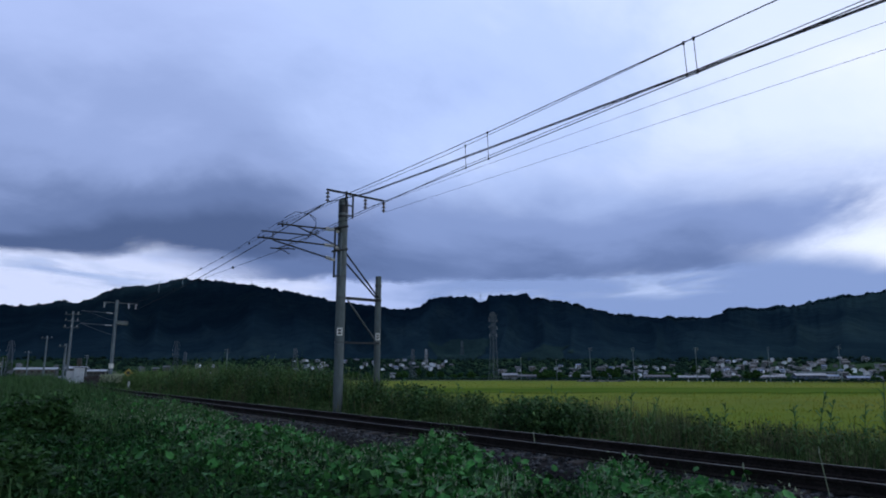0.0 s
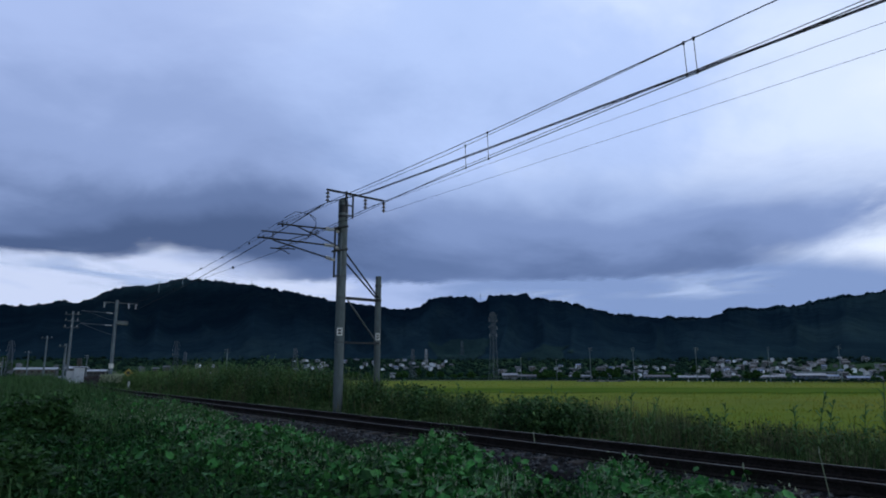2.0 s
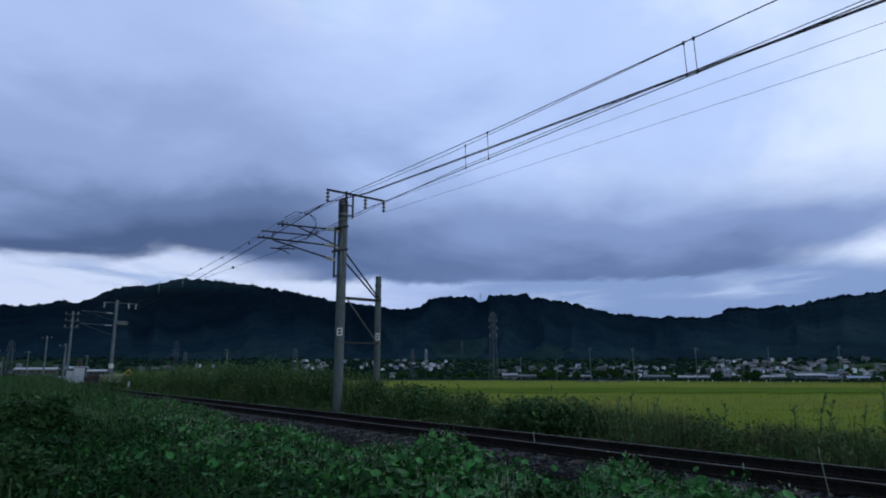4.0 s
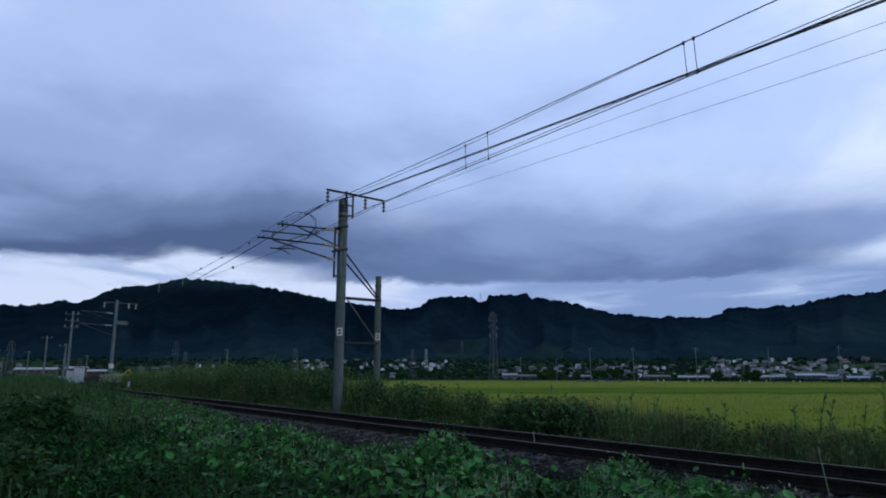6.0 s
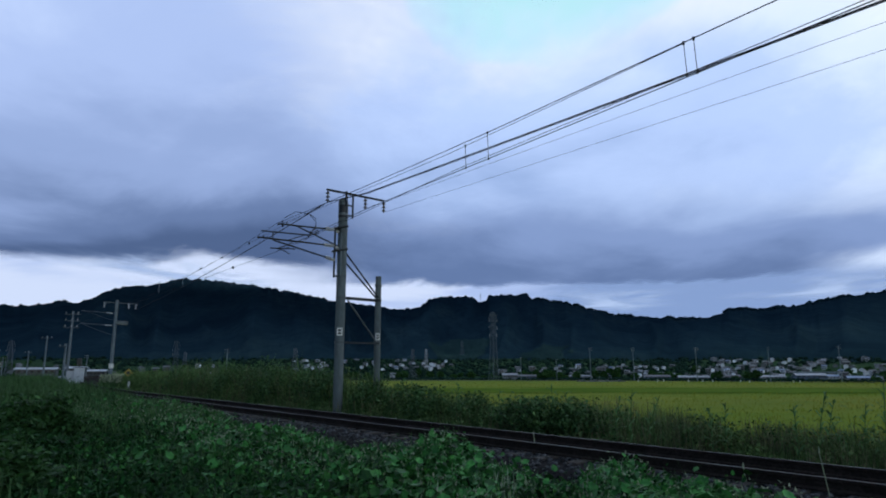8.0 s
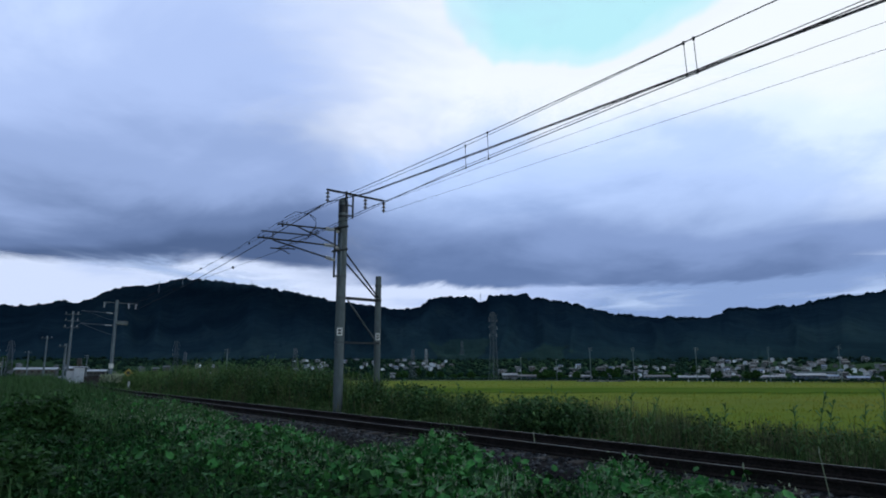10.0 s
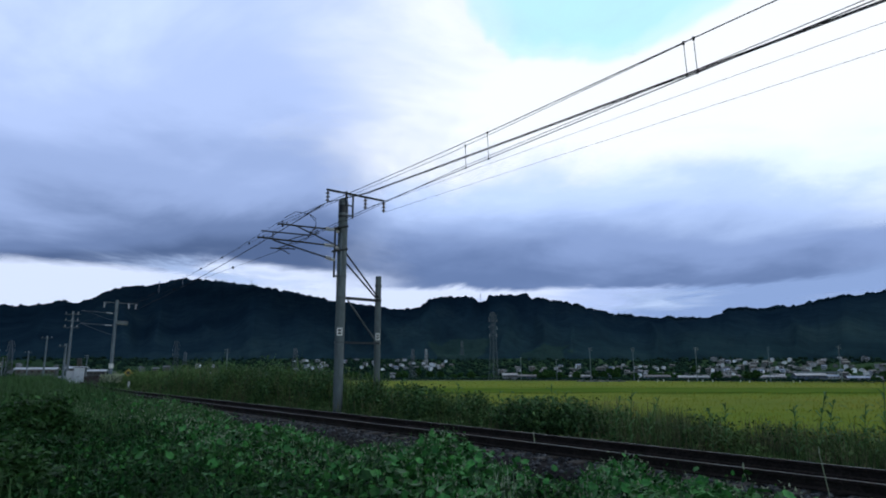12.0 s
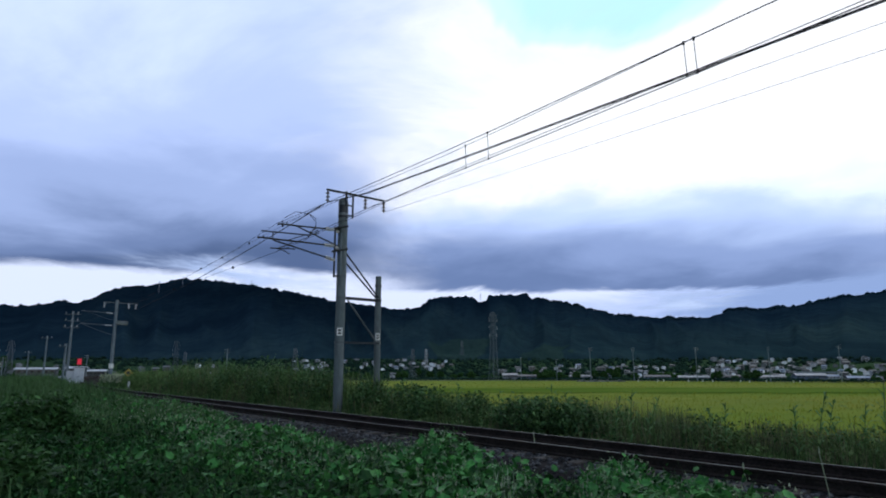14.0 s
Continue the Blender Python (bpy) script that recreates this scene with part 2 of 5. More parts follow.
# ---- clouds: sheets of cloud that glow with the daylight above them ----
def cloud_material(name, tones, scale, stretch, seed, edge=None, lean=(0, 0), detail=7, gap=None, bias=0.0, far=True):
    """tones: (place, colour) along noise + lean; edge: node-built alpha, from (a, b, c, width, wobble): a*x + b*y < c is cloud, in km."""
    m = bpy.data.materials.new(name)
    m.use_nodes = True
    nt = m.node_tree
    nt.nodes.remove(nt.nodes["Principled BSDF"])
    tc = nt.nodes.new("ShaderNodeTexCoord")
    mp = nt.nodes.new("ShaderNodeMapping")
    mp.inputs["Scale"].default_value = (0.001, 0.001, 0.001)
    nt.links.new(tc.outputs["Object"], mp.inputs[0])
    st = nt.nodes.new("ShaderNodeMapping")
    st.inputs["Scale"].default_value, st.inputs["Location"].default_value = stretch, seed

    def fbm(sc, det, rough=0.55, dist=0.0):
        n = nt.nodes.new("ShaderNodeTexNoise")
        n.inputs["Scale"].default_value, n.inputs["Detail"].default_value = sc, det
        n.inputs["Roughness"].default_value, n.inputs["Distortion"].default_value = rough, dist
        nt.links.new(st.outputs[0], n.inputs["Vector"])
        return n.outputs["Fac"]

    def calc(op, a, b=None, c=None, clamp=False):
        q = nt.nodes.new("ShaderNodeMath")
        q.operation, q.use_clamp = op, clamp
        for i, v in enumerate((a, b, c)):
            if v is None:
                continue
            if isinstance(v, (int, float)):
                q.inputs[i].default_value = v
            else:
                nt.links.new(v, q.inputs[i])
        return q.outputs[0]

    sep = nt.nodes.new("ShaderNodeSeparateXYZ")
    nt.links.new(mp.outputs[0], sep.inputs[0])
    x, y = sep.outputs[0], sep.outputs[1]
    piled = nt.nodes.new("ShaderNodeCombineXYZ")            # far clouds keep their thickness
    nt.links.new(x if not far else calc("DIVIDE", x, calc("POWER", calc("MAXIMUM", y, 0.05), 0.6)), piled.inputs[0])
    nt.links.new(y if not far else calc("MULTIPLY", calc("LOGARITHM", calc("MAXIMUM", y, 0.05), math.e), 0.9), piled.inputs[1])
    nt.links.new(piled.outputs[0], st.inputs[0])
    puff = fbm(scale, detail, 0.55, 0.3)
    broad = fbm(scale * 0.35, 3)
    v = calc("ADD", calc("MULTIPLY", puff, 0.5), calc("MULTIPLY", broad, 0.5))
    v = calc("ADD", v, calc("ADD", calc("MULTIPLY", x, lean[0]), calc("MULTIPLY", y, lean[1])))
    v = calc("ADD", v, bias)
    if gap:
        gx, gy, rx, ry = gap
        ex = calc("POWER", calc("ABSOLUTE", calc("DIVIDE", calc("SUBTRACT", x, gx), rx)), 2.0)
        ey = calc("POWER", calc("ABSOLUTE", calc("DIVIDE", calc("SUBTRACT", y, gy), ry)), 2.0)
        near = calc("SUBTRACT", 1.0, calc("ADD", ex, ey))
        near = calc("ADD", near, calc("MULTIPLY", calc("SUBTRACT", fbm(scale * 2.5, 5, 0.55, 0.5), 0.5), 2.2))
        near = calc("MULTIPLY", near, 1.6, clamp=True)
        v = calc("SUBTRACT", v, calc("MULTIPLY", near, 0.4))
    col = ramp(nt, tones, v, "EASE").outputs[0]
    em = nt.nodes.new("ShaderNodeEmission")
    nt.links.new(col, em.inputs[0])
    out = em.outputs[0]
    if edge:
        wob = calc("SUBTRACT", fbm(scale * 1.1, 6, 0.6, 0.4), 0.5)
        alpha = None
        for a, b, c, width, amount in edge:
            g = calc("SUBTRACT", c, calc("ADD", calc("MULTIPLY", x, a), calc("MULTIPLY", y, b)))
            g = calc("ADD", g, calc("MULTIPLY", wob, amount))
            g = calc("DIVIDE", g, width)
            g = calc("ADD", g, 0.5, clamp=True)
            alpha = g if alpha is None else calc("MULTIPLY", alpha, g)
        mr = nt.nodes.new("ShaderNodeMapRange")
        mr.interpolation_type = "SMOOTHSTEP"
        nt.links.new(alpha, mr.inputs[0])
        tr = nt.nodes.new("ShaderNodeBsdfTransparent")
        ms = nt.nodes.new("ShaderNodeMixShader")
        nt.links.new(mr.outputs[0], ms.inputs[0])
        nt.links.new(tr.outputs[0], ms.inputs[1])
        nt.links.new(out, ms.inputs[2])
        out = ms.outputs[0]
    nt.links.new(out, nt.nodes["Material Output"].inputs[0])
    m.cycles.emission_sampling = "NONE"
    return m


def cloud_sheet(name, x0, x1, y0, y1, height, drop, material, label):
    """A gently arched sheet that comes down towards the horizon."""
    bm = bmesh.new()
    rows = []
    for j in range(41):
        y = y0 + (y1 - y0) * j / 40
        rows.append([bm.verts.new((x0 + (x1 - x0) * i / 8, y, height - drop * (y / 4700) ** 2)) for i in range(9)])
    for a, b in zip(rows, rows[1:]):
        for k in range(8):
            bm.faces.new((a[k], b[k], b[k + 1], a[k + 1]))
    ob = part(name, bm, material, smooth=True)
    return tagged(ob, label, "clouds", kind="stuff")


HIGH = cloud_material("bright_high_cloud", [(0.10, srgb(196, 243, 250)), (0.24, srgb(214, 247, 253)), (0.36, srgb(246, 250, 255, 1.02)), (0.54, srgb(246, 250, 255, 1.05)), (0.64, srgb(214, 228, 252)), (0.8, srgb(178, 200, 240))],
                      0.9, (1, 0.5, 1), (3.1, 1.7, 0), detail=6, lean=(0.0, 0.02), gap=(0.10, 0.72, 0.27, 0.33))
BANK = cloud_material("grey_cloud_bank", [(0.38, srgb(206, 222, 255, 1.08)), (0.56, srgb(184, 203, 246, 1.0)), (0.72, srgb(158, 178, 222)), (0.88, srgb(112, 132, 174)), (1.0, srgb(86, 105, 144))],
                      1.8, (1, 0.8, 1), (0.4, 2.2, 0), edge=[(-0.35, 1, 2.42, 0.25, 1.1), (1, 0.12, -0.02, 0.4, 0.7)], lean=(-0.02, 0.36), detail=6, bias=-0.19)
VEIL = cloud_material("pale_cloud_veil", [(0.30, srgb(240, 246, 255, 1.2)), (0.46, srgb(220, 233, 255, 1.15)), (0.60, srgb(190, 210, 250, 1.1)), (0.80, srgb(150, 174, 220))],
                      1.8, (1, 0.8, 1), (7.3, 4.1, 0), edge=[(-0.4, -1, -0.75, 0.3, 0.7), (-0.3, 1, 1.9, 0.5, 0.6)], lean=(-0.15, 0.1), detail=6, bias=-0.04)
BANK_EAST = cloud_material("grey_cloud_bank_east", [(0.40, srgb(204, 220, 252)), (0.62, srgb(178, 199, 240)), (0.80, srgb(140, 161, 206)), (0.98, srgb(106, 127, 170))],
                           2.0, (1, 0.75, 1), (5.2, 0.3, 0), edge=[(0.2, 1, 2.66, 0.22, 1.5), (-0.15, -1, -1.45, 0.7, 0.8), (-1, 0, 0.5, 0.5, 0.7), (1, 0, 1.35, 0.4, 0.8)], lean=(0.0, 0.17), detail=6)
FAR_VEIL = cloud_material("far_pale_cloud", [(0.38, srgb(218, 229, 254)), (0.5, srgb(182, 200, 240)), (0.62, srgb(142, 165, 210))],
                          2.0, (1, 1.6, 1), (2.7, 9.1, 0), edge=[(0, -1, -2.1, 0.5, 0.8)], lean=(0.10, 0.0), bias=0.035)
SCUD = cloud_material("low_scud", [(0.3, srgb(196, 214, 246)), (0.7, srgb(150, 172, 214))], 2.2, (1, 0.7, 1), (1.2, 8.3, 0),
                      edge=[(1, 0, 0.14, 0.4, 0.9), (-1, 0, 0.14, 0.4, 0.9), (0, 1, 0.3, 0.6, 1.2), (0, -1, 0.3, 0.6, 1.2)], far=False)
high_cloud = cloud_sheet("high_cloud", -6500, 6500, 250, 4900, 520, 300, HIGH, "bright white high cloud with pale blue gaps")
veil = cloud_sheet("cloud_veil", -5500, 6500, 250, 4400, 430, 190, VEIL, "pale lavender cloud veil that slowly breaks open")
far_veil = cloud_sheet("far_cloud", -6000, 6500, 1500, 4850, 450, 230, FAR_VEIL, "pale blue cloud far behind the hills")
bank_east = cloud_sheet("cloud_bank", -3500, 6500, 250, 4300, 400, 170, BANK_EAST, "slate-blue cloud band low over the hills")
bank_west = cloud_sheet("cloud_bank", -6500, 2500, 250, 4200, 380, 150, BANK, "dark blue-grey cloud bank drifting over the hills")


def scrap(x, y, z):
    bm = bmesh.new()
    for a, b in itertools.product(range(12), range(12)):
        p = [(-600 + 100 * (a + i), -900 + 150 * (b + j), 0) for i, j in ((0, 0), (0, 1), (1, 1), (1, 0))]
        bm.faces.new([bm.verts.new(v) for v in p])
    bmesh.ops.remove_doubles(bm, verts=bm.verts, dist=0.1)
    ob = part("cloud_scrap", bm, SCUD)
    ob.matrix_basis = pose(x, y, z)
    return tagged(ob, "torn scrap of pale low cloud above the hills", "clouds", kind="stuff")


scraps = [scrap(900, 2600, 330), scrap(-1300, 2350, 345), scrap(300, 2900, 300)]
# ---- railway ----
def rail_bar(bm_web, bm_head, d, s0, s1, step=4.0):
    prof = [(-0.062, -0.15), (0.062, -0.15), (0.062, -0.135), (0.01, -0.115), (0.01, -0.045), (0.0325, -0.035), (0.0325, -0.002), (-0.0325, -0.002), (-0.0325, -0.035), (-0.01, -0.045), (-0.01, -0.115), (-0.062, -0.135)]
    n = int((s1 - s0) / step)
    rings = []
    for i in range(n + 1):
        s = s0 + (s1 - s0) * i / n
        rings.append([bm_web.verts.new(spot(s, d + x, RAIL_TOP + z)) for x, z in prof])
    for a, b in zip(rings, rings[1:]):
        for k in range(len(prof)):
            bm_web.faces.new((a[k], b[k], b[(k + 1) % len(prof)], a[(k + 1) % len(prof)]))
    top = [(-0.016, -0.0019), (-0.012, 0.002), (0.012, 0.002), (0.016, -0.0019)]
    rings = []
    for i in range(n + 1):
        s = s0 + (s1 - s0) * i / n
        rings.append([bm_head.verts.new(spot(s, d + x, RAIL_TOP + z)) for x, z in top])
    for a, b in zip(rings, rings[1:]):
        for k in range(3):
            bm_head.faces.new((a[k], b[k], b[k + 1], a[k + 1]))


def build_track():
    track = tagged(empty("railway_track"), "single railway track with rusty rails on timber sleepers", "railway track", kind="structure")
    for d in (DC - 0.602, DC + 0.53):
        web, head = bmesh.new(), bmesh.new()
        rail_bar(web, head, d, -30, 110)
        r = part("rail", web, RAIL_RUST, track, "rusty steel rail with a worn bright top")
        part("running_surface", head, RAIL_HEAD, r, "dull polished rail head")
    # ballast bed with sloping shoulders
    bm = bmesh.new()
    prof = [(-2.3, -0.06), (-1.55, 0.20), (-0.9, 0.22), (0, 0.215), (0.9, 0.22), (1.55, 0.20), (2.3, -0.1)]
    rings = []
    for i in range(141):
        s = -30 + i
        rings.append([bm.verts.new(spot(s, DC + x, z + 0.02 * noise.noise((s * 0.7, x * 3, 0)))) for x, z in prof])
    for a, b in zip(rings, rings[1:]):
        for k in range(len(prof) - 1):
            bm.faces.new((a[k], b[k], b[k + 1], a[k + 1]))
    bmesh.ops.recalc_face_normals(bm, faces=bm.faces)
    tagged(part("ballast_bed", bm, BALLAST), "dark crushed-stone ballast bed under the track", "ballast", kind="structure")
    # timber sleepers, one mesh shared
    bm = box(bmesh.new(), (2.1, 0.2, 0.15), (0, 0, 0), bevel=0.012)
    first = part("sleeper", bm, SLEEPER, track)
    first.matrix_basis = Matrix.Translation(spot(-6, DC, RAIL_TOP - 0.235)) @ pose(0, 0, 0, 0, 0, 40)
    for i in range(1, 110):
        ob = new("sleeper", first.data)
        ob.parent = track
        s = -6 + i * 0.62
        ob.matrix_basis = Matrix.Translation(spot(s, DC + random.uniform(-0.03, 0.03), RAIL_TOP - 0.235)) @ pose(0, 0, 0, 0, 0, 40 + random.uniform(-1.2, 1.2))
    return track


track = build_track()
# ---- overhead line ----
def ring(parent, z, r, name="clamp_band"):
    return part(name, rod(bmesh.new(), (0, 0, z - 0.04), (0, 0, z + 0.04), r, r, 18), STEEL, parent, "galvanised clamp band")


def insulator(parent, a, b, discs=4, r=0.075, core=0.022, material=None, name="insulator"):
    """A string of sheds between two points."""
    bm = bmesh.new()
    a, b = Vector(a), Vector(b)
    rod(bm, a, b, core, core, 8)
    for i in range(discs):
        p = a.lerp(b, (i + 0.7) / (discs + 0.4))
        d = (b - a).normalized() * 0.03
        rod(bm, p - d, p + d, r * 0.45, r, 12)
    return part(name, bm, material or DARK_PORCELAIN, parent, "ribbed porcelain insulator")


def plate(parent, z, r, w, h, y=0.0, x=0.0):
    """A small white number plate facing the line, its figures reduced to bars."""
    bm = box(bmesh.new(), (0.012, w, h), (x - r - 0.02, y, z), bevel=0.004)
    p = part("number_plate", bm, SIGN_WHITE, parent, "small white enamel plate with dark markings")
    bm = bmesh.new()
    for k, (yy, ww) in enumerate(((0.0, 0.5), (0.0, 0.5))):
        box(bm, (0.004, w * ww, h * 0.24), (x - r - 0.029, y + yy, z + h * (0.17 - 0.36 * k)))
    part("marking", bm, SIGN_BLACK, p, "dark bars")
    return p


def main_mast():
    m = tagged(empty("catenary_mast", Matrix.Translation(spot(19.55, DC + 2.75)) @ pose(0, 0, 0, 0, 0, 40)),
               "weathered concrete catenary mast with steel cantilevers and a strut pole", "utility pole", group="line masts")
    bm = rod(bmesh.new(), (0, 0, -0.3), (0, 0, 7.60), 0.165, 0.172, 28)
    for z0, z1, r0, r1 in ((7.60, 7.68, 0.172, 0.15), (7.68, 7.73, 0.15, 0.10), (7.73, 7.75, 0.10, 0.02)):
        rod(bm, (0, 0, z0), (0, 0, z1), r0, r1, 28)
    part("pole", bm, CONCRETE, m, smooth=False)
    part("steel_collar", rod(bmesh.new(), (0, 0, 6.98), (0, 0, 7.56), 0.178, 0.178, 28), DARK_STEEL, m, "dark steel collar below the pole top")
    for z in (6.46, 5.86):
        insulator(m, (-0.30, 0, z), (-0.165, 0, z), 3, 0.06, 0.05, PORCELAIN, "post_insulator")
    # added pale box imitates the light on this stretch of the concrete pole
    part("lit_strip", box(bmesh.new(), (0.07, 0.09, 1.55), (-0.14, -0.13, 5.62), bevel=0.015), PALE_CONCRETE, m, "pale strip standing in for the lit side of the pole")
    for z in (6.62, 5.78):
        part("bracket", box(bmesh.new(), (0.46, 0.40, 0.07), (-0.10, 0, z), pose(0, 0, 0, 0, -12, 0), 0.01), DARK_STEEL, m, "dark steel bracket clamped round the pole")
    for z, r in ((6.52, 0.182), (5.92, 0.182), (4.84, 0.180), (7.12, 0.183), (7.5, 0.183), (4.08, 0.178), (2.5, 0.176)):
        ring(m, z, r)
    # top cross-arm on two uprights
    part("crossarm", box(bmesh.new(), (2.52, 0.07, 0.07), (0.55, 0, 7.94), bevel=0.008), DARK_STEEL, m, "dark angle-steel cross-arm")
    part("upright", box(bmesh.new(), (0.07, 0.07, 0.55), (0.0, -0.19, 7.68), bevel=0.006), DARK_STEEL, m)
    bm = box(bmesh.new(), (0.055, 0.055, 0.9), (0.40, 0, 7.48), bevel=0.006)
    for z in (7.12, 7.5):
        box(bm, (0.32, 0.045, 0.045), (0.28, 0, z), bevel=0.005)
    part("upright", bm, DARK_STEEL, m)
    for x in (-0.66, 0.94, 1.78):
        insulator(m, (x, 0, 7.92), (x, 0, 7.47), 3, 0.085)
    # the post that carries the cantilevers
    bm = rod(bmesh.new(), (-0.31, 0, 4.78), (-0.31, 0, 6.62), 0.038, 0.038, 10)
    for z in (6.52, 5.92, 4.84):
        rod(bm, (-0.31, 0, z), (-0.1, 0, z), 0.03, 0.03, 8)
    part("hinge_post", bm, DARK_STEEL, m, "dark steel hinge post")

    def cantilever(tubes, pieces, name="cantilever"):
        bm = bmesh.new()
        for a, b, r in tubes:
            rod(bm, (a[0], 0, a[1]), (b[0], 0, b[1]), r, r, 10)
        c = part(name, bm, DARK_STEEL, m, "slender dark steel cantilever bracket")
        for a, b, n, r in pieces:
            insulator(c, (a[0], 0, a[1]), (b[0], 0, b[1]), n, r, 0.045, PORCELAIN)
        return c

    cantilever([((-0.31, 6.51), (-2.52, 6.41), 0.030), ((-0.1, 5.9), (-1.9, 6.45), 0.026), ((-2.35, 6.42), (-2.35, 6.54), 0.02), ((-2.2, 6.43), (-2.2, 6.52), 0.018),
                ((-1.05, 6.47), (-1.3, 6.30), 0.018), ((-1.41, 6.16), (-1.0, 6.40), 0.018)], [((-0.36, 6.505), (-0.72, 6.49), 6, 0.068)])
    cantilever([((-0.66, 5.91), (-3.22, 5.86), 0.030), ((-0.6, 5.46), (-2.66, 5.83), 0.028), ((-1.35, 6.17), (-3.1, 6.09), 0.024), ((-2.68, 5.85), (-2.68, 6.11), 0.02),
                ((-1.3, 6.18), (-0.95, 6.3), 0.016), ((-2.2, 5.86), (-1.5, 6.16), 0.016), ((-3.0, 5.87), (-3.0, 5.96), 0.018), ((-2.88, 5.87), (-2.88, 5.94), 0.016)],
               [((-0.34, 5.915), (-0.74, 5.91), 6, 0.068), ((-0.29, 5.40), (-0.66, 5.47), 6, 0.068)])
    bm = rod(bmesh.new(), (-2.75, 0, 5.55), (-1.85, 0, 5.62), 0.02, 0.02, 8)
    for a, b in (((-2.5, 5.565), (-2.15, 5.72)), ((-2.15, 5.72), (-1.95, 5.86)), ((-2.55, 5.56), (-2.25, 5.52)), ((-2.25, 5.52), (-2.06, 5.43))):
        rod(bm, (a[0], 0, a[1]), (b[0], 0, b[1]), 0.016, 0.016, 8)
    part("registration_arm", bm, DARK_STEEL, m, "thin curved registration arm")
    # strut pole behind, tied to the mast
    s = part("strut_pole", rod(bmesh.new(), (1.60, 0, -0.3), (1.60, 0, 4.98), 0.125, 0.11, 22), CONCRETE, m, "shorter concrete strut pole")
    for z in (4.62, 4.1, 2.5):
        part("clamp_band", rod(bmesh.new(), (1.60, 0, z - 0.04), (1.60, 0, z + 0.04), 0.13, 0.13, 18), STEEL, s)
    for y in (-0.14, 0.14):
        part("tie_bar", box(bmesh.new(), (1.46, 0.02, 0.075), (0.87, y, 4.08), bevel=0.004), DARK_STEEL, m, "dark horizontal tie bar")
        part("diagonal_brace", rod(bmesh.new(), (0.10, y * 0.5, 5.72 if y < 0 else 5.46), (1.58, y * 0.5, 4.16), 0.032, 0.032, 8), DARK_STEEL, m, "dark diagonal brace")
    part("tie_bar", box(bmesh.new(), (1.46, 0.02, 0.07), (0.87, -0.14, 2.5), bevel=0.004), DARK_STEEL, m, "dark horizontal tie bar")
    part("diagonal_brace", rod(bmesh.new(), (0.2, -0.14, 4.0), (1.46, -0.14, 2.55), 0.028, 0.028, 8), STEEL, m, "diagonal brace")
    for cx, r, z, w, h in ((0, 0.17, 2.87, 0.2, 0.28), (1.60, 0.122, 2.74, 0.15, 0.26)):
        p = plate(m, z, r, w, h, x=0)
        p.matrix_basis = Matrix.Translation((cx, 0, 0)) @ pose(0, 0, 0, 0, 0, 58)
    return m


main_mast()


def line_mast(s, d, h, beam, lean=0.0):
    """A plainer mast farther down the line."""
    m = tagged(empty("catenary_mast", Matrix.Translation(spot(s, d)) @ pose(0, 0, 0, 0, lean, 40)), "distant concrete catenary mast with cross-arms", "utility pole", group="line masts")
    part("pole", rod(bmesh.new(), (0, 0, -0.8), (0, 0, h), 0.16, 0.12, 16), PALE_CONCRETE, m)
    part("crossarm", box(bmesh.new(), (2.9, 0.06, 0.06), (0.3, 0, h - 0.25), bevel=0.008), STEEL, m)
    for x in (-1.0, 1.0, 1.6):
        insulator(m, (x, 0, h - 0.25), (x, 0, h - 0.75), 3, 0.1, material=PORCELAIN)
    bm = bmesh.new()
    for a, b in (((0, h - 1.2), (-beam, h - 1.1)), ((0, h - 1.9), (-beam * 0.8, h - 1.2)), ((0, h - 2.3), (-beam, h - 2.2)), ((0, h - 3.2), (-beam * 0.9, h - 2.3))):
        r = 0.032 if abs(a[1] - b[1]) < 0.2 else 0.014
        rod(bm, (a[0], 0, a[1]), (b[0], 0, b[1]), r, r, 8)
    c = part("cantilever", bm, STEEL, m, "grey steel cantilever")
    for z in (h - 1.2, h - 2.3):
        insulator(c, (-0.25, 0, z), (-0.8, 0, z + 0.02), 5, 0.08, 0.035, PORCELAIN)
    part("transformer", box(bmesh.new(), (0.95, 0.5, 0.35), (0.55, 0, h - 2.05), bevel=0.04), STEEL, m, "grey equipment box")
    part("white_band", rod(bmesh.new(), (0, 0, 1.55), (0, 0, 1.95), 0.2, 0.2, 16), SIGN_WHITE, m, "white reflective band")
    return m


line_mast(62.6, DC + 2.75, 7.6, 2.8)


def wire(name, pts, r, label, clamps=()):
    w = part(name, tube(pts, r), WIRE)
    for k in clamps:
        part("clamp", box(bmesh.new(), (0.07, 0.07, 0.10), pts[k], bevel=0.015), WIRE, w)
    return tagged(w, label, "cable", group="overhead wires")


def span(a, b, sag, n=20):
    """A hanging span between two places given as (run, across, height)."""
    p, q = spot(*a), spot(*b)
    return [p.lerp(q, i / n) - Vector((0, 0, 4 * sag * (i / n) * (1 - i / n))) for i in range(n + 1)]


